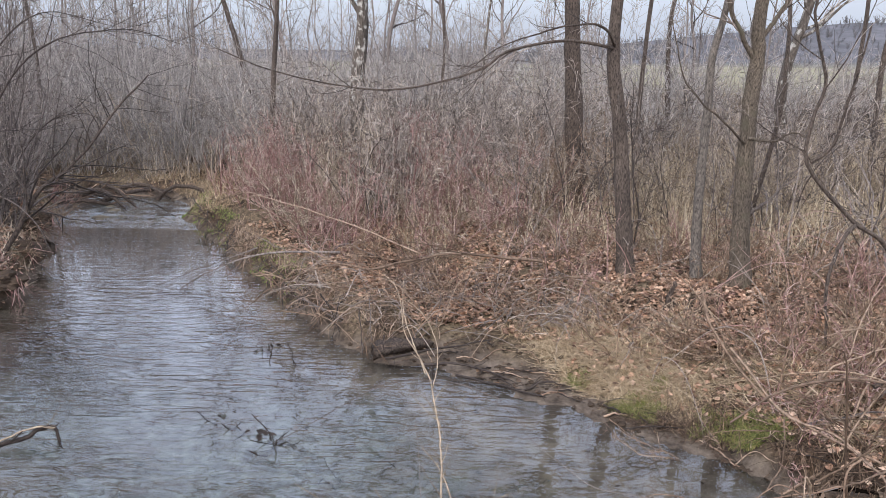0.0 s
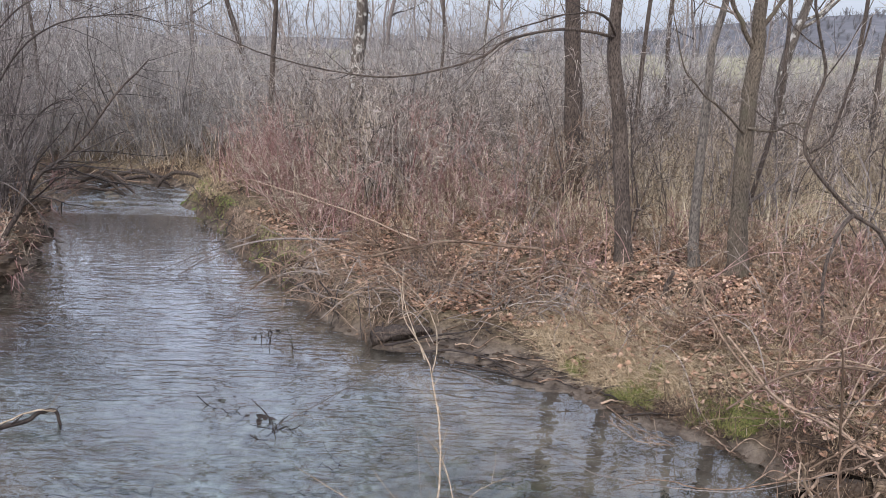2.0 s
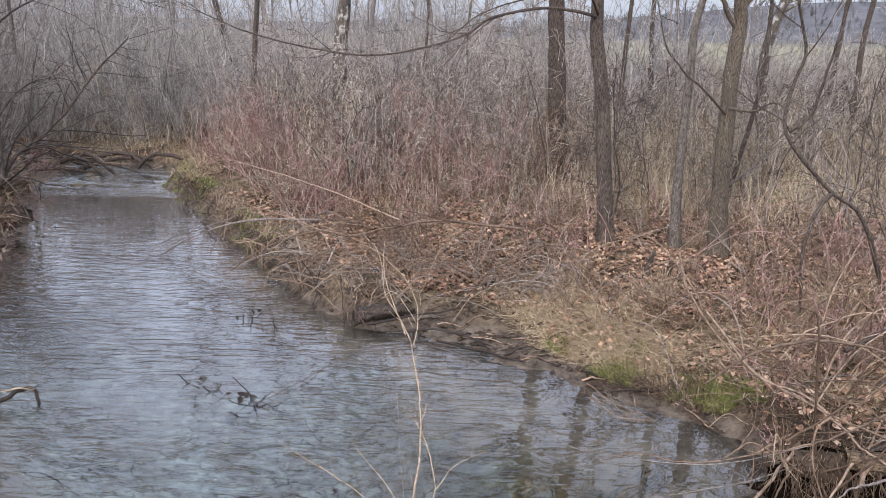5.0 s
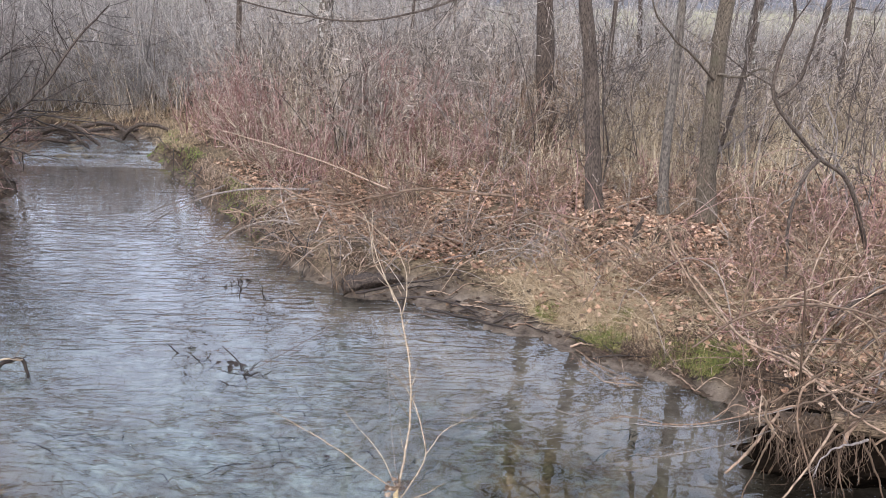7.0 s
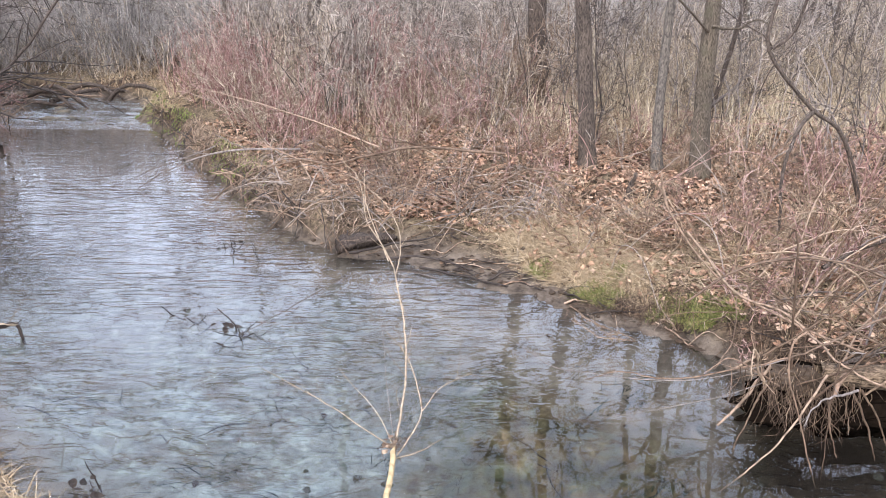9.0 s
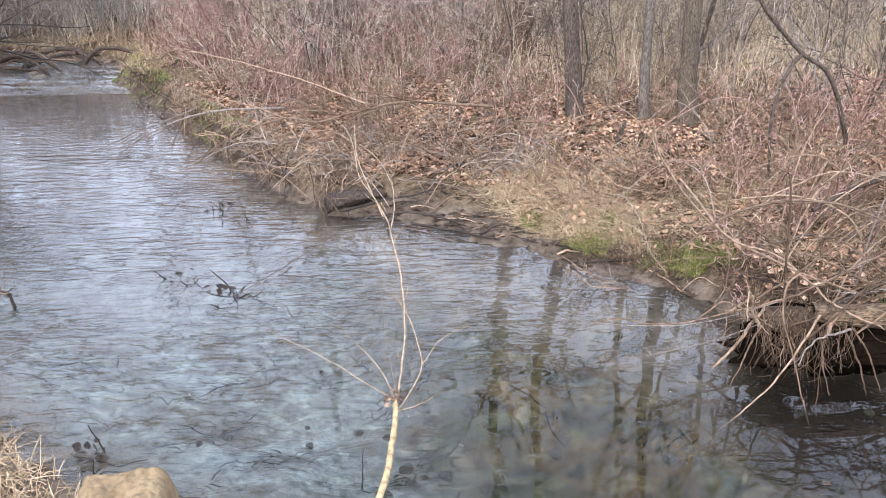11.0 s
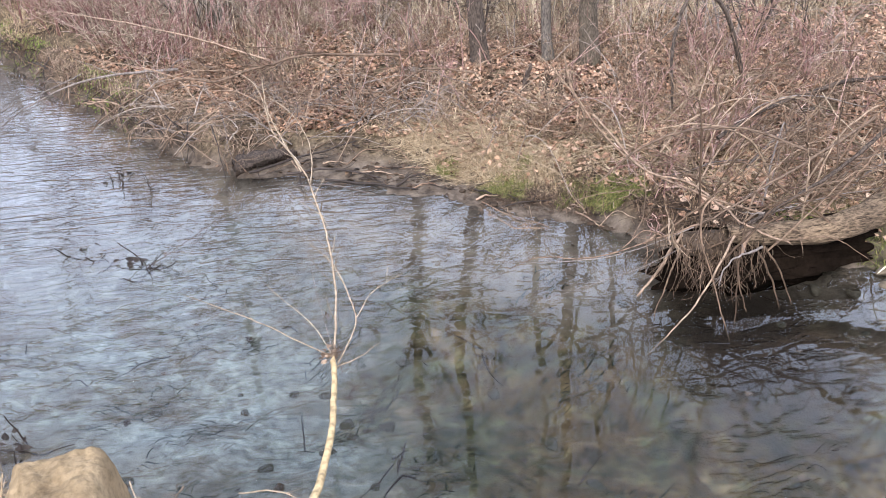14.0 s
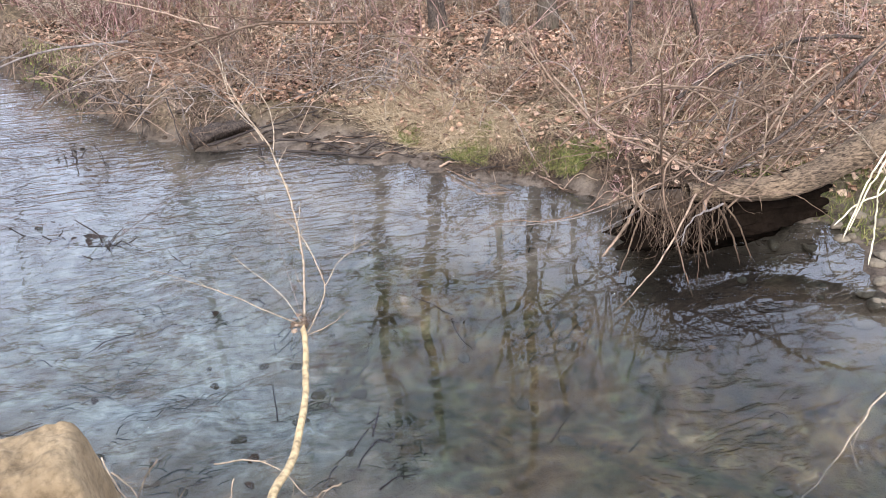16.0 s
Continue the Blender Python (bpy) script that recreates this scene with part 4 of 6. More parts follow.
def left_bank():
    rng = np.random.default_rng(6)
    kinds = [shrub_kind(130 + i, "dense dark grey upright shrub on the stream bank", "left bank shrubs", SHADY, height=h, stems=14, spread=0.5, shoots=7, twigs=4, r=0.012, thin=0.003) for i, h in enumerate((2.8, 2.3, 3.2))]
    x, y = scatter(rng, 16, -12, -5, 9, 16, lambda x, y, d, far: (d > 0.3) & ~far & in_view(x, y, 0.8))
    x = np.r_[[-5.75, -6.15, -6.0, -6.8, -6.6, -7.05, -7.2, -7.6, -7.8, -7.5, -8.4, -8.1, -9.0, -5.6], x]
    y = np.r_[[8.5, 9.3, 9.7, 10.3, 10.8, 11.3, 11.9, 12.3, 12.9, 11.0, 12.8, 13.2, 13.0, 8.1], y]
    put_kind(kinds, rng, x, y, (0.75, 1.0))
    branch("leaning_tree", [(-5.1, 8.25, 0.15), (-4.83, 8.4, 0.6), (-4.64, 8.6, 1.01), (-4.5, 8.8, 1.17), (-4.29, 9.0, 1.41), (-4.0, 9.3, 1.9), (-3.7, 9.6, 2.3)], 0.032, 0.008,
           "crooked grey-barked tree leaning out over the water", DUSK, 3, 30, 0.5, 4, 8, "tree", up=0.0, bark=BARK, angle=0.9)
    for i, pts in enumerate([[(-5.6, 8.0, 0.3), (-5.0, 8.2, 1.6), (-4.3, 8.2, 2.5), (-3.4, 8.2, 2.75), (-2.7, 8.2, 2.6)], [(-5.9, 8.8, 0.3), (-5.4, 8.8, 2.0), (-4.6, 8.8, 2.9), (-3.7, 8.8, 2.8)],
                             [(-5.4, 8.2, 0.3), (-5.0, 8.0, 0.9), (-4.6, 7.8, 1.1), (-4.2, 7.7, 0.9), (-3.95, 7.6, 0.5)], [(-6.4, 10.4, 0.4), (-5.6, 10.3, 1.5), (-4.9, 10.2, 1.75), (-4.3, 10.1, 1.5)]]):
        branch("overhanging_branch", pts, 0.014, 0.003, "bare arching branch hanging out from the bank", DUSK, 30 + i, 20, 0.32, 4, group="overhanging branches")
    low = [shrub_kind(170 + i, lab, "bank tangles", mat, height=h, stems=10, spread=2.4, shoots=6, twigs=3, r=0.007, arch=0.1, thin=0.0028, parts=4, name="bramble")
           for i, (h, mat, lab) in enumerate([(0.7, RED, "low red-brown tangle on the undercut bank"), (0.9, STICK, "heap of dead brown twigs on the undercut bank")])]
    x = np.array([-4.9, -5.2, -4.8, -5.3, -5.7, -6.1, -6.3, -6.35, -6.6, -6.9, -7.3, -7.0, -5.0, -6.2])
    y = np.array([7.8, 8.4, 8.3, 9.1, 9.8, 10.4, 11.0, 11.6, 12.1, 12.5, 12.8, 12.9, 7.5, 11.3])
    put_kind(low, rng, x, y, (0.5, 0.9))


large_trees()
back_woods()
brush()
left_bank()


# ---- ground cover ----
def litter():
    rng = np.random.default_rng(7)
    x, y = scatter(rng, 42000, -3.5, 7, 4.2, 10.5, lambda x, y, d, far: far & (d > np.where((x > -0.7) & (x < 1.0), 0.62, 0.35)) & in_view(x, y) & (rng.uniform(0, 1, len(x)) < np.where((x > -1.4) & (d > np.where(x < 0.8, 0.5, 1.05)), 1, 0.33) * np.clip(1.7 - d / 3.6, 0.12, 1) * np.where(lumps(x, y, 2.7) + 0.5 * lumps(y, x, 6.1) > -0.25, 1, 0.22)))
    leaves("leaf_litter", 1, x, y, land(x, y) + rng.uniform(0.005, 0.05, len(x)), 0.048, "deep litter of curled rust-brown dead leaves on the bank")
    x, y = scatter(rng, 45, -1.2, 4, 2.4, 6, lambda x, y, d, far: (d < -0.2) & in_view(x, y))
    leaves("sunken_leaves", 2, x, y, land(x, y) + 0.012, 0.05, "sodden brown leaves lying on the stream bed", WETLEAF)
    x, y = scatter(rng, 420, 2.2, 4.5, 4.2, 5.2, lambda x, y, d, far: far & (d > 0.1))
    leaves("bank_leaves", 3, x, y, land(x, y) + rng.uniform(0.01, 0.06, len(x)), 0.06, "drift of tan dead leaves beside the fallen trunk")
    x, y = scatter(rng, 2200, -8.5, -4.6, 7.4, 13.4, lambda x, y, d, far: ~far & (d > 0.03) & (d < 1.6))
    leaves("bank_leaves", 4, x, y, land(x, y) + rng.uniform(0.005, 0.05, len(x)), 0.06, "reddish-brown leaf litter heaped on the undercut bank")
    # straw and grass
    x, y = scatter(rng, 9000, 0.0, 5.5, 4.6, 8.5, lambda x, y, d, far: far & (d > 0.7) & (d < 3.2) & (lumps(x, y, 1.4) > np.where(x < 1.2, 0.6, 0.25)))
    grass("fallen_straw", 12, x, y, 0.3, 0.98, "loose dry stalks strewn over the leaves", STRAW, 0.0026)
    x, y = scatter(rng, 14000, -6, 7, 4.2, 13.5, lambda x, y, d, far: far & (d > np.where((x > -0.4) & (x < 1.1), 0.65, 0.25)) & in_view(x, y) & ((x < -1.0) | ((x > 1.3) & (d < 1.1)) | (y > 8.4) | (rng.uniform(0, 1, len(x)) < 0.1)))
    grass("dry_grass", 1, x, y, 0.22, 0.7, "matted dry tan grass and straw on the bank", STRAW)
    thin = lambda x: rng.uniform(0, 1, len(x)) < np.where(x > 1.9, 0.1, 1)
    x, y = scatter(rng, 6500, 0.5, 4.2, 4.6, 7.0, lambda x, y, d, far: far & thin(x) & (d > 0.28 + 0.35 * ease((1.1 - x) / 0.4)) & (d < 1.0 + 0.25 * lumps(x, y, 2.0)))
    grass("straw_mat", 2, x, y, 0.17, 0.97, "thick mat of flattened pale straw above the mud", STRAW)
    x, y = scatter(rng, 6500, 0.8, 4.4, 4.5, 7.2, lambda x, y, d, far: far & thin(x) & (d > 0.34 + 0.14 * ease((x - 1.7) / 0.4) + 0.35 * ease((1.1 - x) / 0.4) + 0.1 * lumps(x, y, 3.0)) & (d < 1.25 + 0.3 * lumps(x, y, 1.7)))
    grass("laid_straw", 13, x, y, 0.32, 1.0, "long dead grass laid flat along the bank by floods", STRAW, 0.0026, along=-0.45)
    x, y = scatter(rng, 8500, 0.72, 2.3, 4.5, 6.4, lambda x, y, d, far: far & (d > 0.16) & (d < 0.66) & (lumps(x, y, 2.2) + 0.5 * lumps(y, x, 6.0) > -0.35 + 2.4 * np.abs(d - 0.36) + 0.5 * ease((x - 1.5) / 0.5)))
    grass("green_grass", 3, x, y, 0.085, 0.55, "low fresh green grass along the muddy edge", GREEN, 0.002)
    x, y = scatter(rng, 2600, 1.25, 2.6, 4.0, 5.6, lambda x, y, d, far: far & (d > 0.12) & (d < 0.5) & (lumps(x, y, 2.6) > -0.35))
    grass("hanging_straw", 14, x, y, 0.2, 0.97, "dark brown dead stalks matted over the lip of the bank", ROOT, 0.0028)
    x, y = scatter(rng, 2200, -3.6, -0.5, 6.4, 10.6, lambda x, y, d, far: far & (d > 0.14) & ~((x < -1.7) & (x > -2.4) & (d < 0.2)) & (d < 0.42))
    grass("hanging_straw", 15, x, y, 0.26, 0.95, "brown dead grass and fine roots trailing down the cut bank", STICK, 0.0028)
    x, y = scatter(rng, 1800, 2.9, 4.2, 3.7, 4.6, lambda x, y, d, far: far & (d > 0.03) & (d < 0.6))
    grass("green_grass", 4, x, y, 0.1, 0.5, "bright green grass tuft under the fallen trunk", GREEN, 0.0024)
    x, y = scatter(rng, 2600, -4.5, -1.5, 8, 13, lambda x, y, d, far: far & (d > 0.0) & (d < 0.4) & ((y > 10.8) | ((x < -1.6) & (x > -2.5)) | (lumps(x, y, 1.6) > 0.25)))
    grass("green_grass", 5, x, y, 0.05, 0.6, "mossy green grass on the water's edge", TURF, 0.0025)
    x, y = scatter(rng, 2600, -5.8, -3.4, 11.5, 14.6, lambda x, y, d, far: far & (d > 0.1))
    grass("dry_grass", 6, x, y, 0.26, 0.75, "pale dry grass tussocks at the bend of the stream", STRAW, 0.004)
    x, y = scatter(rng, 24000, -3.2, 11, 8.6, 15, lambda x, y, d, far: far & (d > np.where(x < 0, 1.4, 2.4)) & in_view(x, y) & ((x > -0.5) | (lumps(x, y, 0.9) > 0)))
    grass("dry_grass", 7, x, y, 0.6, 0.5, "tall pale dry grass in a clearing behind the trees", HAY, 0.004)
    x, y = scatter(rng, 4000, -11, -3.4, 13.8, 18, lambda x, y, d, far: far & (d > 0.3) & in_view(x, y))
    grass("dry_grass", 10, x, y, 0.75, 0.4, "tall dead weeds and grass filling the bend", TAN, 0.004)
    x, y = scatter(rng, 800, -2.2, 1.6, 2.8, 4.9, lambda x, y, d, far: (d < -0.3) & (lumps(x, y, 3.1) > 0.3))
    grass("water_weed", 16, x, y, 0.11, 1.0, "dark strands of weed combed along the stream bed", WEED, 0.004, along=0.35)
    x, y = scatter(rng, 2500, -8, -4.4, 7.2, 13, lambda x, y, d, far: ~far & (d > 0.02) & (d < 1.2))
    grass("dry_grass", 8, x, y, 0.35, 0.8, "dead brown grass hanging over the cut bank", TAN, 0.003)
    x, y = scatter(rng, 3600, -2.4, 0.2, 2.0, 4, lambda x, y, d, far: ~far & (d > 0.02) & (d < 0.6))
    grass("dry_grass", 9, x, y, 0.2, 0.8, "dry straw at the foot of the near bank", STRAW, 0.0025)


# ---- sticks, canes and fallen wood ----
def fallen_wood():
    rng = np.random.default_rng(8)
    bank_limb = [(0.83, 6.95, 0.79), (0.40, 6.95, 0.82), (0.09, 6.95, 0.84), (-0.23, 6.98, 0.78), (-0.49, 7.00, 0.72), (-0.74, 7.05, 0.65), (-1.00, 7.10, 0.68), (-1.40, 7.25, 0.53), (-1.72, 7.35, 0.35), (-1.98, 7.45, 0.14)]
    branch("fallen_branch", bank_limb, 0.013, 0.006, "long brown fallen branch arching along the bank into the water", BROWN, 2, 12, 0.2, 3)
    branch("fallen_branch", [(-1.00, 7.10, 0.68), (-1.24, 7.20, 0.74), (-1.47, 7.30, 0.78), (-1.71, 7.40, 0.82), (-2.01, 7.50, 0.90)], 0.007, 0.003, "thin brown branch springing from a longer fallen one", STICK, 3, 8, 0.25, 2)
    branch("fallen_branch", [(-0.3, 7.3, 0.75), (-1.1, 7.9, 0.9), (-1.9, 8.6, 0.95), (-2.6, 9.4, 0.9), (-3.2, 10.0, 0.6)], 0.008, 0.003, "thin red-brown branch leaning over the upstream bank", STICK, 4, 16, 0.25, 3)
    branch("fallen_branch", [(-1.2, 8.2, 0.5), (-2.0, 8.3, 0.45), (-2.6, 8.3, 0.25), (-3.0, 8.25, 0.02)], 0.014, 0.004, "bare branch dipping its tips in the stream", SHADY, 5, 8, 0.4, 3)
    branch("fallen_branch", [(1.5, 6.9, 0.6), (1.1, 6.85, 0.68), (0.9, 6.75, 0.66), (0.6, 6.7, 0.5)], 0.011, 0.006, "short crooked dead branch at a tree's foot", BROWN, 6, 6, 0.3, 2)
    branch("fallen_branch", [(1.55, 4.75, 1.25), (1.62, 4.7, 1.02), (1.95, 4.6, 0.62), (2.4, 4.45, 0.4), (2.8, 4.3, 0.28)], 0.006, 0.0075, "straight grey dead branch leaning on the bank", WIRE, 7, 5, 0.22, 2, bark=STICK)
    branch("fallen_branch", [(1.69, 4.45, 0.55), (1.92, 4.35, 0.8), (2.23, 4.3, 0.9), (2.56, 4.25, 0.86), (2.95, 4.2, 0.7), (3.4, 4.3, 0.6)], 0.006, 0.008, "thin branch bowed over the bank in an arch", BROWN, 8, 9, 0.3, 3)
    branch("fallen_branch", [(2.11, 4.02, 0.42), (1.78, 4.04, 0.3), (1.46, 4.1, 0.24), (1.16, 4.23, 0.2), (0.93, 4.34, 0.18), (0.79, 4.55, 0.18), (0.63, 4.78, 0.2), (0.55, 5.03, 0.22), (0.38, 5.24, 0.25), (0.06, 5.35, 0.3), (-0.18, 5.41, 0.35)],
           0.003, 0.0014, "long thin grey twig reaching out above the water", SHADY, 9, 12, 0.1, 2)
    branch("fallen_branch", [(0.43, 5.24, 0.27), (0.07, 5.43, 0.3), (-0.32, 5.59, 0.22), (-0.6, 5.44, 0.15), (-0.88, 5.17, 0.07), (-1.13, 5.05, -0.03)], 0.004, 0.0025, "slender dark twig dipping into the stream", SHADY, 15, 10, 0.15, 2)
    branch("fallen_branch", [(-2.3, 8.9, 0.35), (-2.6, 8.75, 0.25), (-3.0, 8.6, 0.12), (-3.35, 8.4, 0.0)], 0.009, 0.003, "bare forked branch reaching down to the water", SHADY, 16, 8, 0.35, 2)
    branch("stub", [(1.9, 7.0, 0.25), (1.95, 7.0, 0.42), (2.01, 7.0, 0.63)], 0.028, 0.02, "short dark broken stub of a dead stem", STICK, 17, 3, 0.5, 1, 8, "stump", bark=BARK)
    branch("fallen_branch", [(1.95, 5.7, 0.3), (2.0, 5.6, 0.62), (1.75, 6.2, 0.95), (1.45, 6.6, 0.75)], 0.006, 0.004, "thin pale branch propped across the brush", WIRE, 18, 6, 0.3, 2)
    branch("fallen_branch", [(2.15, 4.0, 0.36), (1.8, 3.98, 0.22), (1.45, 3.97, 0.14), (1.15, 4.0, 0.06)], 0.0034, 0.0015, "bare forked twig trailing above the water", SHADY, 10, 6, 0.3, 2)
    branch("fallen_branch", [(2.75, 5.0, 0.55), (3.1, 5.1, 0.68), (3.6, 5.3, 0.72), (4.2, 5.5, 0.72), (4.8, 5.7, 0.62)], 0.014, 0.016, "dark dead branch lying over the brush", STICK, 12, 6, 0.25, 2, bark=BARK)
    branch("fallen_branch", [(2.3, 3.95, 0.4), (2.7, 3.95, 0.6), (3.1, 4.0, 0.85), (3.6, 4.1, 1.2), (4.1, 4.2, 1.5)], 0.009, 0.016, "grey sloping branch rising from the tangle of roots", WIRE, 13, 14, 0.3, 3, bark=BARK)
    # twiggy tangle along the foot of the bank
    for i in range(150):
        x, y = rng.uniform(-1.8, 1.6), 0
        y = float(np.interp(x, [-1.8, -0.9, -0.6, 0.05, 0.75, 1.4, 2.0], [8.1, 6.9, 6.7, 6.75, 6.65, 6.4, 6.2])) + rng.uniform(0.0, 0.9)
        a, ln = rng.uniform(0, 6.283), rng.uniform(0.3, 1.0)
        z = float(land(x, y)) + rng.uniform(0.02, 0.18)
        e = (x + np.cos(a) * ln, y + np.sin(a) * ln * 0.7)
        ze = max(float(land(*e)), 0.0) + rng.uniform(0.0, 0.25)
        mid = ((x + e[0]) / 2 + rng.normal(0, 0.08), (y + e[1]) / 2 + rng.normal(0, 0.08), (z + ze) / 2 + rng.uniform(0.02, 0.16))
        branch("stick", [(x, y, z - 0.03), mid, (*e, ze)], rng.uniform(0.003, 0.008), 0.0025, "weathered grey-brown stick in the tangle on the bank", (STICK, TWIG, STICK, SHADY)[i % 4], 200 + i, 5, 0.4, 2, 5, "stick", "sticks on the bank")
    # sodden sticks and roots against the cut bank upstream
    for i in range(70):
        x = rng.uniform(-4.0, -0.6)
        y = float(np.interp(x, [-4.0, -3.75, -2.8, -2.05, -1.35, -0.9, -0.6], [11.6, 11.2, 9.6, 8.4, 7.4, 6.8, 6.5])) + rng.uniform(-0.08, 0.12)
        a, ln = rng.normal(-1.0, 0.5), rng.uniform(0.25, 0.8)
        c, e = np.cos(a) * ln, np.sin(a) * ln
        h = rng.uniform(0.08, 0.3)
        branch("stick", [(x - c / 2, y - e / 2 + 0.12, h * rng.uniform(0.5, 1.4)), (x, y, h), (x + c / 2, y + e / 2 - 0.06, rng.uniform(-0.04, 0.08))], rng.uniform(0.004, 0.009), 0.003,
               "dark wet stick lying against the muddy bank", (DARK, ROOT, STICK)[i % 3], 1900 + i, 4, 0.4, 1, 5, "stick", "sticks on the cut bank")
    # low arching canes over the leaves
    for i in range(60):
        x, y = rng.uniform(0.4, 5.2), rng.uniform(5.0, 8.4)
        d, _ = shore_distance(np.array([x]), np.array([y]))
        if d[0] < 0.5:
            continue
        a, ln, h = rng.uniform(0, 6.283), rng.uniform(0.6, 1.6), rng.uniform(0.25, 0.75)
        z = float(land(x, y))
        pts = [(x, y, z - 0.03), (x + np.cos(a) * ln * 0.2, y + np.sin(a) * ln * 0.2, z + h * 0.8), (x + np.cos(a) * ln * 0.55, y + np.sin(a) * ln * 0.55, z + h), (x + np.cos(a) * ln, y + np.sin(a) * ln, z + h * 0.45)]
        branch("bramble_cane", pts, 0.005, 0.002, "arching thin bramble cane over the leaf litter", (RED, TWIG, CANE, RED)[i % 4], 300 + i, 6, 0.3, 2, 4, "bramble", "bramble canes")
    # low wiry tangles all over the bank
    wires = [shrub_kind(150 + i, lab, "low tangles", mat, height=h, stems=9, spread=2.2, shoots=6, twigs=3, r=0.0065, arch=0.09, thin=0.0024, parts=4, name="bramble")
             for i, (h, mat, lab) in enumerate([(0.9, WIRE, "low tangle of pale arching canes over the bank"), (0.7, STICK, "low wiry tangle of dead brown twigs"), (1.0, RED, "low tangle of reddish briar stems"), (0.8, BROWN, "low brown tangle of bare briars")])]
    x, y = scatter(rng, 140, -4.2, 5.6, 4.9, 11.0, lambda x, y, d, far: far & in_view(x, y) & (d > np.where(x < -0.2, 0.65, np.where(x < 1.1, 0.8, 0.35))) & (d < 3.4) & (rng.uniform(0, 1, len(x)) < np.where((x < -1.1) | (x > 3.2) | (y > 8.1), 1, 0.22)))
    x, y = np.r_[x, rng.uniform(1.9, 4.2, 10), rng.uniform(-0.7, 1.7, 8), rng.uniform(1.7, 3.4, 14)], np.r_[y, rng.uniform(4.5, 5.4, 10), rng.uniform(7.2, 7.8, 8), rng.uniform(5.5, 6.6, 14)]
    lee = x > 0.9
    put_kind(wires, rng, x[~lee], y[~lee], (0.4, 0.85))
    put_kind([shrub_kind(154 + i, lab, "low tangles", mat, height=0.8, stems=9, spread=2.2, shoots=6, twigs=3, r=0.006, arch=0.09, thin=0.0022, parts=4, name="bramble")
                          for i, (mat, lab) in enumerate([(STICK, "low wiry tangle of dead brown twigs"), (WIRE, "low grey-brown tangle of arching canes"), (RED, "low tangle of reddish briar stems")])], rng, x[lee], y[lee], (0.55, 1.15))
    # flattened dead brush lying over the leaves
    flat = [shrub_kind(190 + i, lab, "flattened brush", mat, height=h, stems=10, spread=5.0, shoots=5, twigs=2, r=0.006, arch=0.06, thin=0.0021, parts=4, name="brush_heap")
            for i, (h, mat, lab) in enumerate([(0.85, STICK, "flattened heap of dead brown sticks on the leaves"), (0.7, WIRE, "flattened heap of grey-brown dead canes"), (0.8, TWIG, "flattened heap of weathered grey twigs"), (0.75, BROWN, "flattened heap of brown dead stems")])]
    x, y = scatter(rng, 105, -2.4, 5.0, 5.4, 8.8, lambda x, y, d, far: far & in_view(x, y) & (d > np.where(x < -0.3, 0.85, np.where(x < 0.7, 0.72, 0.95))) & (rng.uniform(0, 1, len(x)) < np.where((d < 1.3) & (x < 1.6), 1, 0.4)))
    put_kind(flat, rng, x, y, (0.6, 1.1))
    # hollow log end at the water and mud-caked sticks by it
    log = thing("hollow_log", (-0.62, 6.5, 0.06), "rotten hollow log, its dark open end at the waterline", "log")
    r = np.random.default_rng(9)
    outer = bole(r, [(0, 0, 0.02), (0.14, 0.05, 0.035), (0.3, 0.12, 0.05), (0.5, 0.22, 0.02)], 0.062, 0.04, 16, 14, 0.3)
    inner = bole(r, [(-0.004, -0.002, 0.02), (0.12, 0.04, 0.03), (0.25, 0.1, 0.04)], 0.048, 0.026, 10, 14, 0.2)
    link("bark", mesh_from("bark", *outer, BARK), log)
    link("hollow", mesh_from("hollow", *inner, DARK), log, "black rotted hollow")
    for i, pts in enumerate([[(-0.2, 6.3, 0.06), (0.2, 6.28, 0.07), (0.55, 6.05, 0.05)], [(0.1, 6.15, 0.04), (0.5, 5.95, 0.04), (0.8, 5.8, 0.03)], [(-0.5, 6.35, 0.08), (0.0, 6.5, 0.13), (0.4, 6.55, 0.2)]]):
        branch("muddy_stick", pts, 0.011, 0.006, "dark mud-caked stick on the silt", DARK, 400 + i, 4, 0.3, 1, 6, "stick")


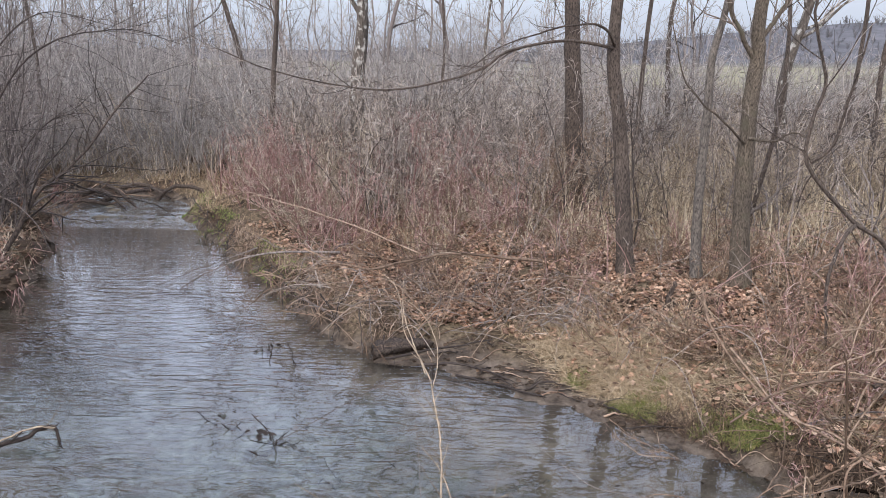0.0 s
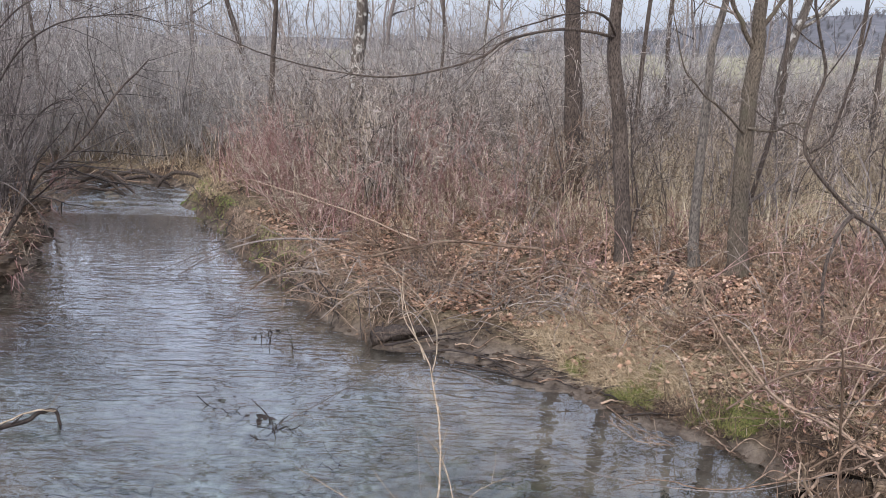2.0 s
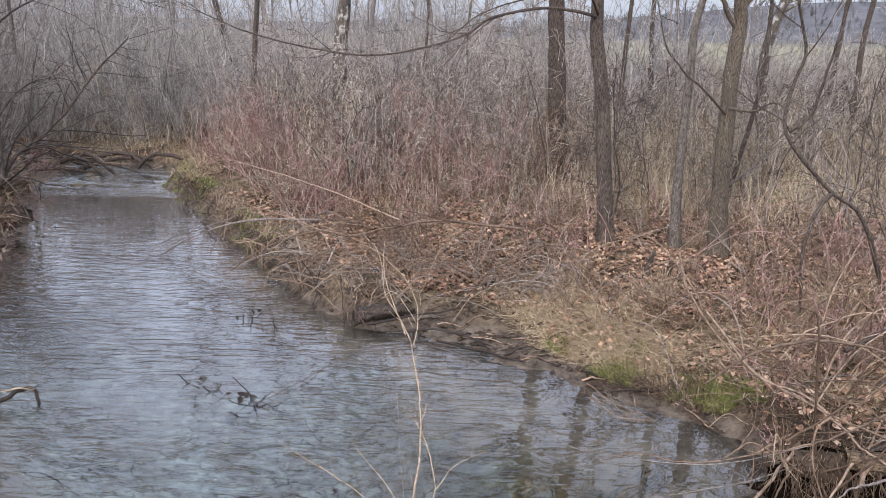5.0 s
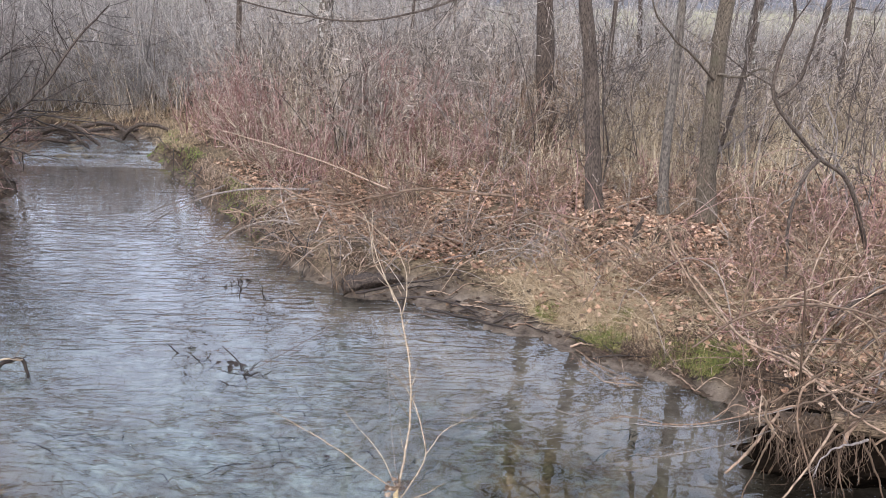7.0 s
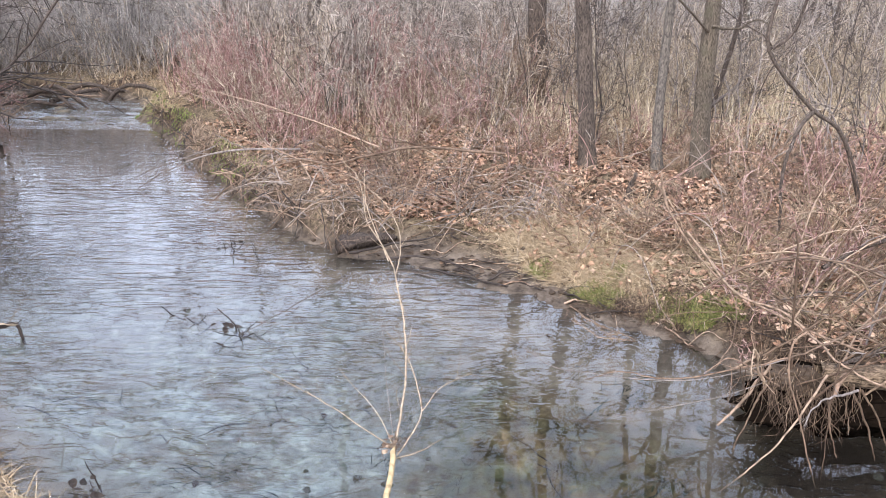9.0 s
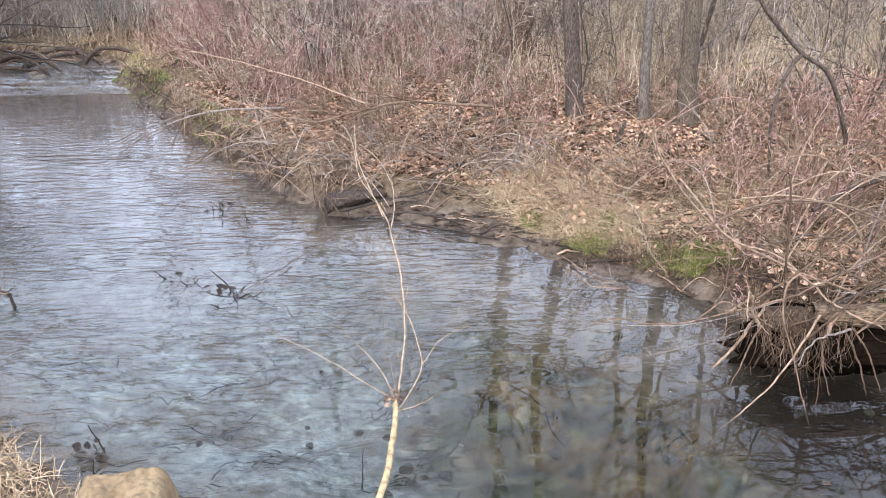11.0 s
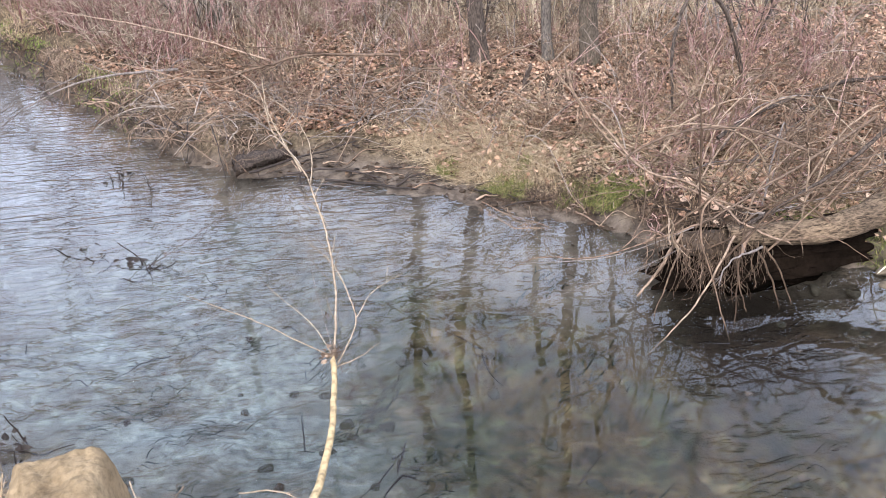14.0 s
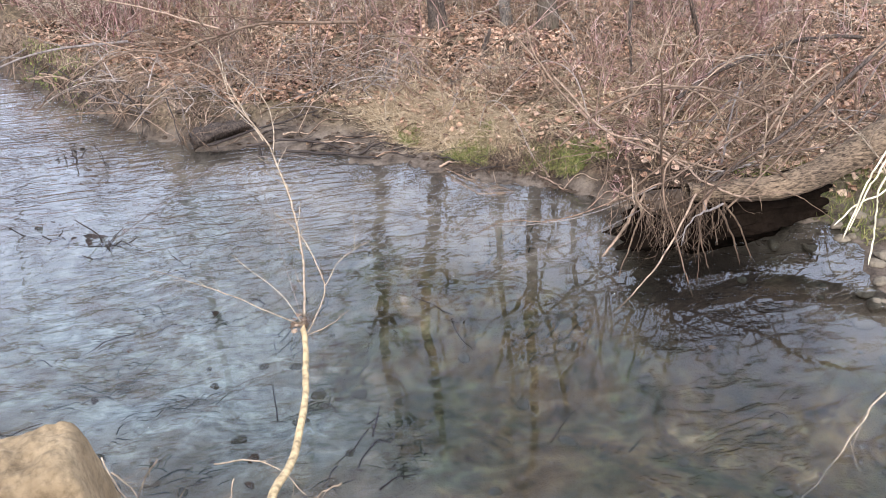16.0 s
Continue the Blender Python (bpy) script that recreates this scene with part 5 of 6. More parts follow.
def shelf_debris():
    """Sodden sticks, clods and scraps that the stream has left on the mud."""
    rng = np.random.default_rng(23)
    x, y = scatter(rng, 42, -0.9, 2.4, 4.4, 6.9, lambda x, y, d, far: far & (d > -0.03) & (d < np.where(x > 1.0, 0.22, 0.55)))
    for i in range(len(x)):
        a, ln = rng.normal(-0.45, 0.6), rng.uniform(0.1, 0.5)
        e = (x[i] + np.cos(a) * ln, y[i] + np.sin(a) * ln)
        z, ze = max(float(land(x[i], y[i])), 0) + 0.008, max(float(land(*e)), 0) + 0.008
        mid = ((x[i] + e[0]) / 2, (y[i] + e[1]) / 2 + rng.normal(0, 0.03), max(z, ze) + rng.uniform(0, 0.03))
        branch("muddy_stick", [(x[i], y[i], z), mid, (*e, ze)], rng.uniform(0.003, 0.011), 0.003, "sodden dark stick lying on the mud", (DARK, ROOT, DARK, STICK)[i % 4], 1500 + i, 2, 0.4, 1, 5, "stick", "sticks on the mud")
    x, y = scatter(rng, 32, -0.9, 2.2, 4.5, 6.9, lambda x, y, d, far: far & (d > 0.0) & (d < 0.6))
    for i in range(len(x)):
        s = rng.uniform(0.012, 0.045)
        stone("mud_clod", 1600 + i, (x[i], y[i], float(land(x[i], y[i])) + s * 0.1), (s * 1.3, s, s * 0.5), "small lump of dark wet mud", EARTH, "clod", "mud clods", rng.uniform(0, 360), rough=0.3, level=2)
    x, y = scatter(rng, 420, -0.9, 2.4, 4.5, 6.9, lambda x, y, d, far: far & (d > 0.02) & (d < 0.6))
    leaves("bank_leaves", 8, x, y, land(x, y) + 0.01, 0.042, "scraps of dark wet leaf stuck to the mud", WETLEAF)


def root_mass():
    rng = np.random.default_rng(10)
    ob = thing("fallen_tree", (2.3, 3.95, 0.4), "fallen tree with ridged brown bark and hanging roots", "fallen tree")
    base = np.array([2.3, 3.95, 0.4])
    pts = np.array([(2.28, 3.97, 0.38), (2.45, 3.95, 0.375), (2.69, 3.95, 0.35), (2.94, 3.95, 0.365), (3.22, 3.95, 0.45), (3.5, 3.97, 0.56), (3.95, 4.05, 0.78), (4.5, 4.2, 1.1), (5.4, 4.5, 1.6)]) - base
    link("trunk", mesh_from("trunk", *bole(rng, pts, 0.05, 0.125, 48, 18, 0.07), LOGBARK), ob)
    # a curtain of fine roots under the torn end, thicker ones among them
    n = 240
    start = np.stack([rng.normal(-0.1, 0.15, n), rng.uniform(-0.16, 0.12, n), rng.uniform(-0.14, 0.04, n)], 1)
    way = np.stack([rng.normal(-0.05, 0.32, n), rng.normal(-0.22, 0.25, n), -np.ones(n)], 1)
    p, q = grow(rng, start, way, rng.uniform(0.07, 0.33, n) * (1 - 0.5 * np.abs(start[:, 0] + 0.1)), rng.uniform(0.001, 0.0032, n), 8, 0.2, -0.07, 0.35)
    s = sprout(rng, p, q, 260, 0.2, 1, 0.5, 0.4, 0.6)
    tagged(link("root_mass", tubes("root_mass", [(p, q), grow(rng, *s, 4, 0.25, -0.1, 0.4)], ROOT, 5), ob, "hanging tangle of thin roots"), kind="stuff")
    # the near-black undercut block stands in for the shade under the trunk
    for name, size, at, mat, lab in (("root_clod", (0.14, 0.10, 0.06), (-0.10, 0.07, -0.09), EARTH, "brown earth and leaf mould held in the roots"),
                                     ("undercut", (0.62, 0.13, 0.17), (0.42, 0.2, -0.29), HOLLOW_SHADE, "near-black block painted as the shade under the trunk")):
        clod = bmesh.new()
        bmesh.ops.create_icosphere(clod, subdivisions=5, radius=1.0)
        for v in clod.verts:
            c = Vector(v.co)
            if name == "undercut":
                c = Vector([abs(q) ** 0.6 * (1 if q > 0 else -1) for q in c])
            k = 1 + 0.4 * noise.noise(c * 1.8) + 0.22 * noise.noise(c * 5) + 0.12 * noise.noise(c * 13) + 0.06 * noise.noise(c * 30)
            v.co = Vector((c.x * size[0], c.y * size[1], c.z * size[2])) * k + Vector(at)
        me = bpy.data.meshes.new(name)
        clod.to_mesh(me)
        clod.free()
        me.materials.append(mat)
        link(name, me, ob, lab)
    for i, (line, r0, r1) in enumerate([([(2.11, 3.85, 0.68), (2.01, 3.78, 0.64), (2.0, 3.72, 0.47), (2.06, 3.68, 0.29), (2.12, 3.64, 0.1), (2.18, 3.6, -0.08)], 0.0055, 0.003),
                                        ([(2.23, 3.8, 0.46), (2.11, 3.72, 0.32), (1.99, 3.66, 0.17), (1.83, 3.6, 0.05), (1.67, 3.55, -0.07)], 0.006, 0.003),
                                        ([(2.28, 3.8, 0.53), (2.23, 3.72, 0.3), (2.23, 3.68, 0.11), (2.22, 3.64, -0.07)], 0.004, 0.002),
                                        ([(2.5, 3.82, 0.39), (2.77, 3.75, 0.41), (2.92, 3.7, 0.33), (3.1, 3.65, 0.21)], 0.004, 0.001),
                                        ([(1.78, 3.95, 0.05), (1.93, 4.0, 0.2), (2.03, 4.0, 0.41)], 0.007, 0.009),
                                        ([(2.4, 3.85, 0.36), (2.44, 3.74, 0.22), (2.5, 3.68, 0.03)], 0.007, 0.003), ([(2.46, 3.86, 0.34), (2.54, 3.78, 0.2), (2.6, 3.72, 0.02)], 0.006, 0.003),
                                        ([(2.28, 3.84, 0.34), (2.26, 3.74, 0.2), (2.3, 3.68, 0.04)], 0.006, 0.003), ([(2.0, 3.92, 0.36), (1.88, 3.82, 0.2), (1.8, 3.76, 0.02)], 0.006, 0.003)]):
        link("root", mesh_from("root", *bole(rng, np.array(line) - base, r0, r1, 22, 7, 0.1), (WIRE, STICK, ROOT)[i % 3] if i < 5 else ROOT), ob)
    link("stub", mesh_from("stub", *bole(rng, np.array([(2.36, 3.86, 0.43), (2.3, 3.8, 0.4), (2.24, 3.74, 0.36)]) - base, 0.014, 0.012, 8, 9, 0.05), STICK), ob, "snapped branch stub with a pale broken end")
    # the branches that arch out of and across the tangle
    for i, (line, r0, r1, n, lab) in enumerate([
            ([(1.77, 4.8, 0.86), (2.0, 4.5, 0.6), (2.23, 4.35, 0.54), (2.32, 4.1, 0.49), (2.37, 3.9, 0.45), (2.59, 3.8, 0.36)], 0.0075, 0.005, 6, "grey dead branch slanting down across the roots"),
            ([(3.25, 4.2, 0.91), (2.85, 4.05, 0.79), (2.52, 3.95, 0.69), (2.2, 3.85, 0.6), (2.0, 3.8, 0.54)], 0.009, 0.004, 8, "grey branch sloping down over the fallen trunk"),
            ([(2.07, 3.9, 0.5), (1.85, 3.95, 0.41), (1.53, 4.1, 0.25), (1.31, 4.25, 0.2), (1.1, 4.3, 0.12)], 0.005, 0.0025, 7, "thin branch reaching from the roots over the water"),
            ([(1.86, 4.3, 0.2), (1.98, 4.4, 0.31), (1.98, 4.4, 0.46), (1.98, 4.45, 0.62)], 0.004, 0.003, 3, "thin bent twig standing at the lip of the bank")]):
        branch("fallen_branch", line, r0, r1, lab, (STICK, BROWN)[i % 2], 1280 + i, n, 0.22, 2)
    # canes that spring up through and over the fallen trunk
    for i in range(48):
        x, y = rng.uniform(2.1, 4.3), rng.uniform(4.3, 5.5)
        z = max(float(land(x, y)), 0.05)
        a = rng.normal(0.35, 0.5) + (np.pi if i % 3 == 0 and x > 2.9 else 0)
        ln, h = rng.uniform(0.5, 1.5), rng.uniform(0.15, 0.75)
        c, d = np.cos(a) * ln, np.sin(a) * ln * 0.5
        pts = [(x, y, z - 0.04), (x + c * 0.25, y + d * 0.25, z + h * 0.7), (x + c * 0.6, y + d * 0.6, z + h), (x + c, y + d, z + h * rng.uniform(0.5, 1.1))]
        branch("bramble_cane", pts, rng.uniform(0.0045, 0.0095), 0.0025, "thin grey-brown cane arching over the fallen trunk", (STICK, ROOT, WIRE, SHADY, STICK)[i % 5], 1300 + i, 4, 0.34, 1, 5, "bramble", "canes over the fallen trunk")
    # snapped branches and flood-borne sticks caught in the roots
    for i in range(16):
        x, y, z = rng.uniform(1.95, 3.0), rng.uniform(3.78, 4.12), rng.uniform(0.28, 0.46)
        a = rng.uniform(0.45, 1.35) if i % 2 else rng.uniform(1.7, 3.0)
        if i % 5 == 4:
            a = rng.uniform(3.3, 4.4)
        ln = rng.uniform(0.35, 1.1) * (0.55 if a > 3.1 else 1)
        up, side, bend = np.sin(a) * ln * 0.75, np.cos(a) * ln, rng.normal(0, 0.17, 2)
        bend[1] = abs(bend[1]) if a < 3.1 else bend[1] * 0.3
        pts = [(x, y, z), (x + side * 0.35, y + bend[0] * 0.5, z + up * 0.3 + bend[1] * 0.6), (x + side * 0.7, y + bend[0], z + up * 0.72 + bend[1]), (x + side, y + bend[0] * 2, max(z + up, -0.05))]
        branch("fallen_branch", pts, rng.uniform(0.004, 0.009), 0.0025, "bare snapped branch caught in the hanging roots", (WIRE, STICK, ROOT, ROOT, SHADY)[i % 5], 1700 + i, 4, 0.35, 1, 5, "branch", "branches in the roots")
    kinds = [shrub_kind(140 + i, "grey tangle of twigs sprouting by the fallen trunk", "twig tangles", STICK, height=1.0, stems=12, spread=1.3, shoots=6, twigs=3, r=0.006, arch=0.05) for i in range(2)]
    x, y = np.array([2.8, 3.6, 3.3, 3.9]), np.array([4.7, 4.9, 5.4, 4.7])
    put_kind(kinds, rng, x, y, (0.7, 1.0))


def foreground():
    # the pale sapling that leans out from the near bank
    line = [(-0.212, 2.4, 0.03), (-0.152, 2.58, 0.11), (-0.07, 2.75, 0.093), (0.0, 3.0, 0.13), (0.037, 3.25, 0.175), (0.056, 3.45, 0.255)]
    trunk = branch("sapling", line, 0.0185, 0.0125, "pale yellow-barked sapling leaning out over the stream", SAPLING, 31, 0, sides=10, category="sapling")
    rng = np.random.default_rng(31)
    foot = np.array(line[0])
    shoots = [
        ([(0.056, 3.45, 0.257), (0.086, 3.62, 0.361), (0.095, 3.78, 0.459), (0.087, 3.93, 0.573), (0.066, 4.05, 0.677), (0.01, 4.25, 0.836)], 0.0062, 0.005, 9),
        ([(0.01, 4.25, 0.836), (-0.061, 4.33, 0.938), (-0.15, 4.44, 1.048), (-0.185, 4.58, 1.166), (-0.227, 4.68, 1.235), (-0.314, 4.76, 1.289)], 0.0042, 0.002, 7),
        ([(-0.019, 4.27, 0.862), (-0.076, 4.36, 0.96), (-0.136, 4.48, 1.05), (-0.171, 4.58, 1.149), (-0.182, 4.75, 1.264)], 0.0036, 0.0018, 5),
        ([(0.024, 4.22, 0.812), (0.043, 4.35, 0.909), (0.014, 4.46, 1.018), (-0.057, 4.55, 1.105), (-0.156, 4.62, 1.169)], 0.0035, 0.0018, 3),
        ([(0.066, 3.44, 0.215), (0.151, 3.55, 0.289), (0.177, 3.65, 0.336), (0.154, 3.75, 0.407), (0.097, 3.85, 0.501), (0.056, 3.92, 0.54), (-0.02, 3.98, 0.592)], 0.0045, 0.0018, 9),
        ([(0.18, 3.64, 0.33), (0.261, 3.72, 0.403), (0.351, 3.8, 0.416), (0.418, 3.84, 0.419)], 0.0024, 0.0014, 4),
        ([(0.351, 3.8, 0.416), (0.363, 3.83, 0.497), (0.371, 3.88, 0.59)], 0.0018, 0.0012, 0),
        ([(0.05, 3.45, 0.258), (-0.076, 3.5, 0.305), (-0.233, 3.56, 0.387), (-0.394, 3.62, 0.454), (-0.612, 3.7, 0.529)], 0.0034, 0.0014, 5),
        ([(0.05, 3.45, 0.262), (-0.042, 3.52, 0.417), (-0.14, 3.58, 0.495), (-0.229, 3.64, 0.574)], 0.0024, 0.0012, 3),
        ([(0.05, 3.4, 0.22), (0.184, 3.42, 0.257), (0.277, 3.44, 0.308)], 0.003, 0.0015, 2),
        ([(0.096, 4.02, 0.641), (0.028, 4.1, 0.753), (-0.062, 4.15, 0.832)], 0.0022, 0.0012, 2),
        ([(0.072, 4.06, 0.688), (-0.008, 4.1, 0.739), (-0.093, 4.14, 0.812)], 0.0018, 0.0012, 2)]
    for pts, r0, r1, n in shoots:
        p = smooth_path(np.array(pts) - foot, 22)
        shoot = link("shoot", mesh_from("shoot", *bole(rng, np.array(pts) - foot, r0, r1, 22, 6, 0.04), CANE), trunk)
        if n:
            s = sprout(rng, p[None], np.linspace(r0, r1, 22)[None], n, 0.15, 1, 0.55, 0.2, 0.5)
            tagged(link("twig_mass", tubes("twig_mass", [grow(rng, *s, 5, 0.14, 0.04, 0.5)], CANE), shoot), kind="stuff")
    link("shoot", mesh_from("shoot", *bole(rng, np.array([(0.052, 3.45, 0.26), (0.006, 3.66, 0.454), (-0.024, 3.85, 0.62), (-0.062, 4.05, 0.786)]) - foot, 0.002, 0.0014, 18, 5, 0.04), SHADY), trunk, "thin grey dead shoot")
    knot = np.array(line[-1]) - foot
    n = 46
    p, q = grow(rng, knot + rng.normal(0, 0.016, (n, 3)) * [1, 1, 1.4], rng.normal(0, 1, (n, 3)) + [0, 0, 0.3], rng.uniform(0.02, 0.06, n), np.full(n, 0.0022), 5, 0.35, 0, 0.5)
    tagged(link("debris_knot", tubes("debris_knot", [(p, q)], BROWN), trunk, "clump of dry debris caught in the fork"), kind="stuff")
    at = np.array(line[-1]) + rng.normal(0, 1, (12, 3)) * [0.022, 0.015, 0.026] + [-0.014, 0, 0.006]
    leaves("caught_leaves", 32, *at.T, 0.03, "shrivelled brown leaves caught in the sapling's fork", STICK)
    for i, pts in enumerate([[(-0.37, 2.84, 0.08), (-0.23, 2.8, 0.1), (-0.11, 2.74, 0.08), (-0.03, 2.66, 0.0)], [(-0.76, 2.88, 0.1), (-0.68, 2.81, 0.05), (-0.63, 2.7, 0.0)], [(-0.57, 2.84, 0.16), (-0.63, 2.8, 0.1), (-0.69, 2.7, 0.0)],
                             [(0.11, 2.57, 0.12), (0.03, 2.6, 0.05), (-0.04, 2.55, 0.0)], [(-0.29, 2.72, 0.1), (-0.33, 2.6, 0.02)], [(-0.8, 2.95, 0.12), (-0.72, 2.8, 0.06), (-0.6, 2.66, 0.02)]]):
        branch("twig", pts, 0.004, 0.002, "bleached bare twig at the foot of the near bank", CANE, 900 + i, 4, 0.35, 1, 5, "twig", "bleached twigs")
    for i, pts in enumerate([[(3.5, 3.5, 1.7), (2.81, 3.2, 0.91), (2.69, 3.15, 0.74), (2.59, 3.1, 0.5)], [(3.55, 3.5, 1.65), (2.82, 3.2, 0.86), (2.71, 3.15, 0.72), (2.61, 3.1, 0.54)], [(3.6, 3.5, 1.0), (2.88, 3.2, 0.69), (2.69, 3.15, 0.66), (2.52, 3.1, 0.58)], [(3.5, 3.45, 1.5), (2.85, 3.2, 0.78), (2.8, 3.15, 0.58), (2.78, 3.1, 0.32)]]):
        branch("reed_stalk", pts, 0.0055, 0.004, "pale yellow dry stalk hanging over the gravel", PALE, 920 + i, 0, category="stalk", group="pale stalks")
    shrub = shrub_kind(177, "bare shrub on the gravel shore with pale drooping stalks", "", CANE, height=1.8, stems=8, spread=0.8, shoots=4, twigs=2, r=0.008, thin=0.003)
    put_kind([shrub], np.random.default_rng(2), np.array([3.75]), np.array([3.5]), (0.9, 1.0))
    branch("fallen_branch", [(3.2, 2.75, 0.3), (2.41, 2.46, 0.15), (2.24, 2.38, 0.1), (2.09, 2.3, 0.03), (2.01, 2.29, -0.1), (1.95, 2.29, -0.2)], 0.004, 0.003, "pale forked branch half sunk in the shallows", CANE, 930, 6, 0.12, 1)
    stone("flat_stone", 77, (1.56, 6.36, float(land(1.56, 6.36)) + 0.02), (0.06, 0.03, 0.016), "small pale flat stone among the litter", CHALK, "stone", turn=5, level=2)
    stone("rock", 4, (-0.77, 2.31, 0.34), (0.18, 0.19, 0.405), "large blocky tan sandstone rock at the water's edge", SANDSTONE, "rock", turn=9, rough=0.04, level=6, boxy=9.0, taper=0.24)
    r = np.random.default_rng(12)
    for i in range(110):
        x, y = r.uniform(2.9, 3.8), r.uniform(2.7, 4.0)
        z = float(land(x, y))
        if z < -0.12:
            continue
        s = r.uniform(0.02, 0.075)
        stone("pebble", 500 + i, (x, y, z + s * 0.15), (s, s * r.uniform(0.6, 1), s * 0.45), "flat worn brown stone on the gravel shore", PEBBLE, "stone", "gravel stones", r.uniform(0, 360), level=2)
    for i in range(70):
        x, y = r.uniform(-1.0, 3.0), r.uniform(1.7, 4.2)
        z = float(land(x, y))
        if z > -0.1:
            continue
        s = r.uniform(0.015, 0.06)
        stone("bed_stone", 600 + i, (x, y, z + s * 0.1), (s, s * 0.8, s * 0.4), "smooth stone on the stream bed", BEDSTONE, "stone", "stream bed stones", r.uniform(0, 360), level=2)


def in_the_water():
    r = np.random.default_rng(13)
    for i, (x, y, n) in enumerate([(-1.1, 5.0, 14), (-1.45, 5.25, 6), (-1.35, 3.35, 10), (-1.55, 6.6, 8), (-1.2, 6.4, 6), (-0.6, 4.6, 5), (0.9, 3.6, 5), (0.3, 3.0, 5)]):
        ob = thing("water_twig", (x, y, 0), "small dark wet twig tuft sticking out of the water", "twig", "twigs in the water")
        start = np.stack([r.normal(0, 0.05, n), r.normal(0, 0.05, n), np.full(n, -0.03)], 1)
        p, q = grow(r, start, r.normal(0, 1, (n, 3)) * [1, 1, 0.5] + [0, 0, 0.35], r.uniform(0.08, 0.25, n), r.uniform(0.003, 0.007, n), 5, 0.25, 0.0, 0.5)
        tagged(link("twig_mass", tubes("twig_mass", [(p, q)], DARK, 4), ob), kind="stuff")
    cx, cy = np.repeat([-1.17, -1.5, -1.4, -1.6], [9, 3, 12, 4]), np.repeat([5.12, 5.4, 3.4, 6.65], [9, 3, 12, 4])
    x, y = cx + r.normal(0, 0.06, len(cx)), cy + r.normal(0, 0.04, len(cx))
    leaves("snagged_leaves", 6, x, y, r.uniform(0.0, 0.05, len(x)), 0.05, "black sodden leaves snagged on twigs in the stream", DARK)
    branch("driftwood", [(-3.4, 4.65, 0.02), (-3.0, 4.76, 0.03), (-2.75, 4.86, 0.045), (-2.64, 4.93, 0.09), (-2.55, 4.97, 0.08), (-2.5, 4.95, -0.05)], 0.02, 0.011, "dark broken branch caught in the shallows", DARK, 21, 3, 0.15, 1, category="branch")
    branch("driftwood", [(-3.2, 4.45, 0.03), (-2.95, 4.62, 0.06), (-2.8, 4.8, 0.075), (-2.66, 4.9, 0.115), (-2.53, 4.95, 0.105)], 0.006, 0.006, "pale bare stick caught on a dark branch", CANE, 22, 3, 0.3, 1, category="branch")
    for i in range(16):
        x, y = r.uniform(-2.2, 2.6), r.uniform(2.7, 5.4)
        d, _ = shore_distance(np.array([x]), np.array([y]))
        if d[0] > -0.35:
            continue
        z, a, ln = float(land(x, y)) + 0.03, r.uniform(0, 6.283), r.uniform(0.08, 0.4)
        branch("sunken_stick", [(x, y, z), (x + np.cos(a) * ln * 0.5, y + np.sin(a) * ln * 0.4, z + 0.04), (x + np.cos(a) * ln, y + np.sin(a) * ln * 0.8, z + 0.02)], r.uniform(0.003, 0.006), 0.002,
               "dark waterlogged stick on the stream bed", DARK, 700 + i, 2, 0.4, 0, 5, "stick", "sunken sticks")


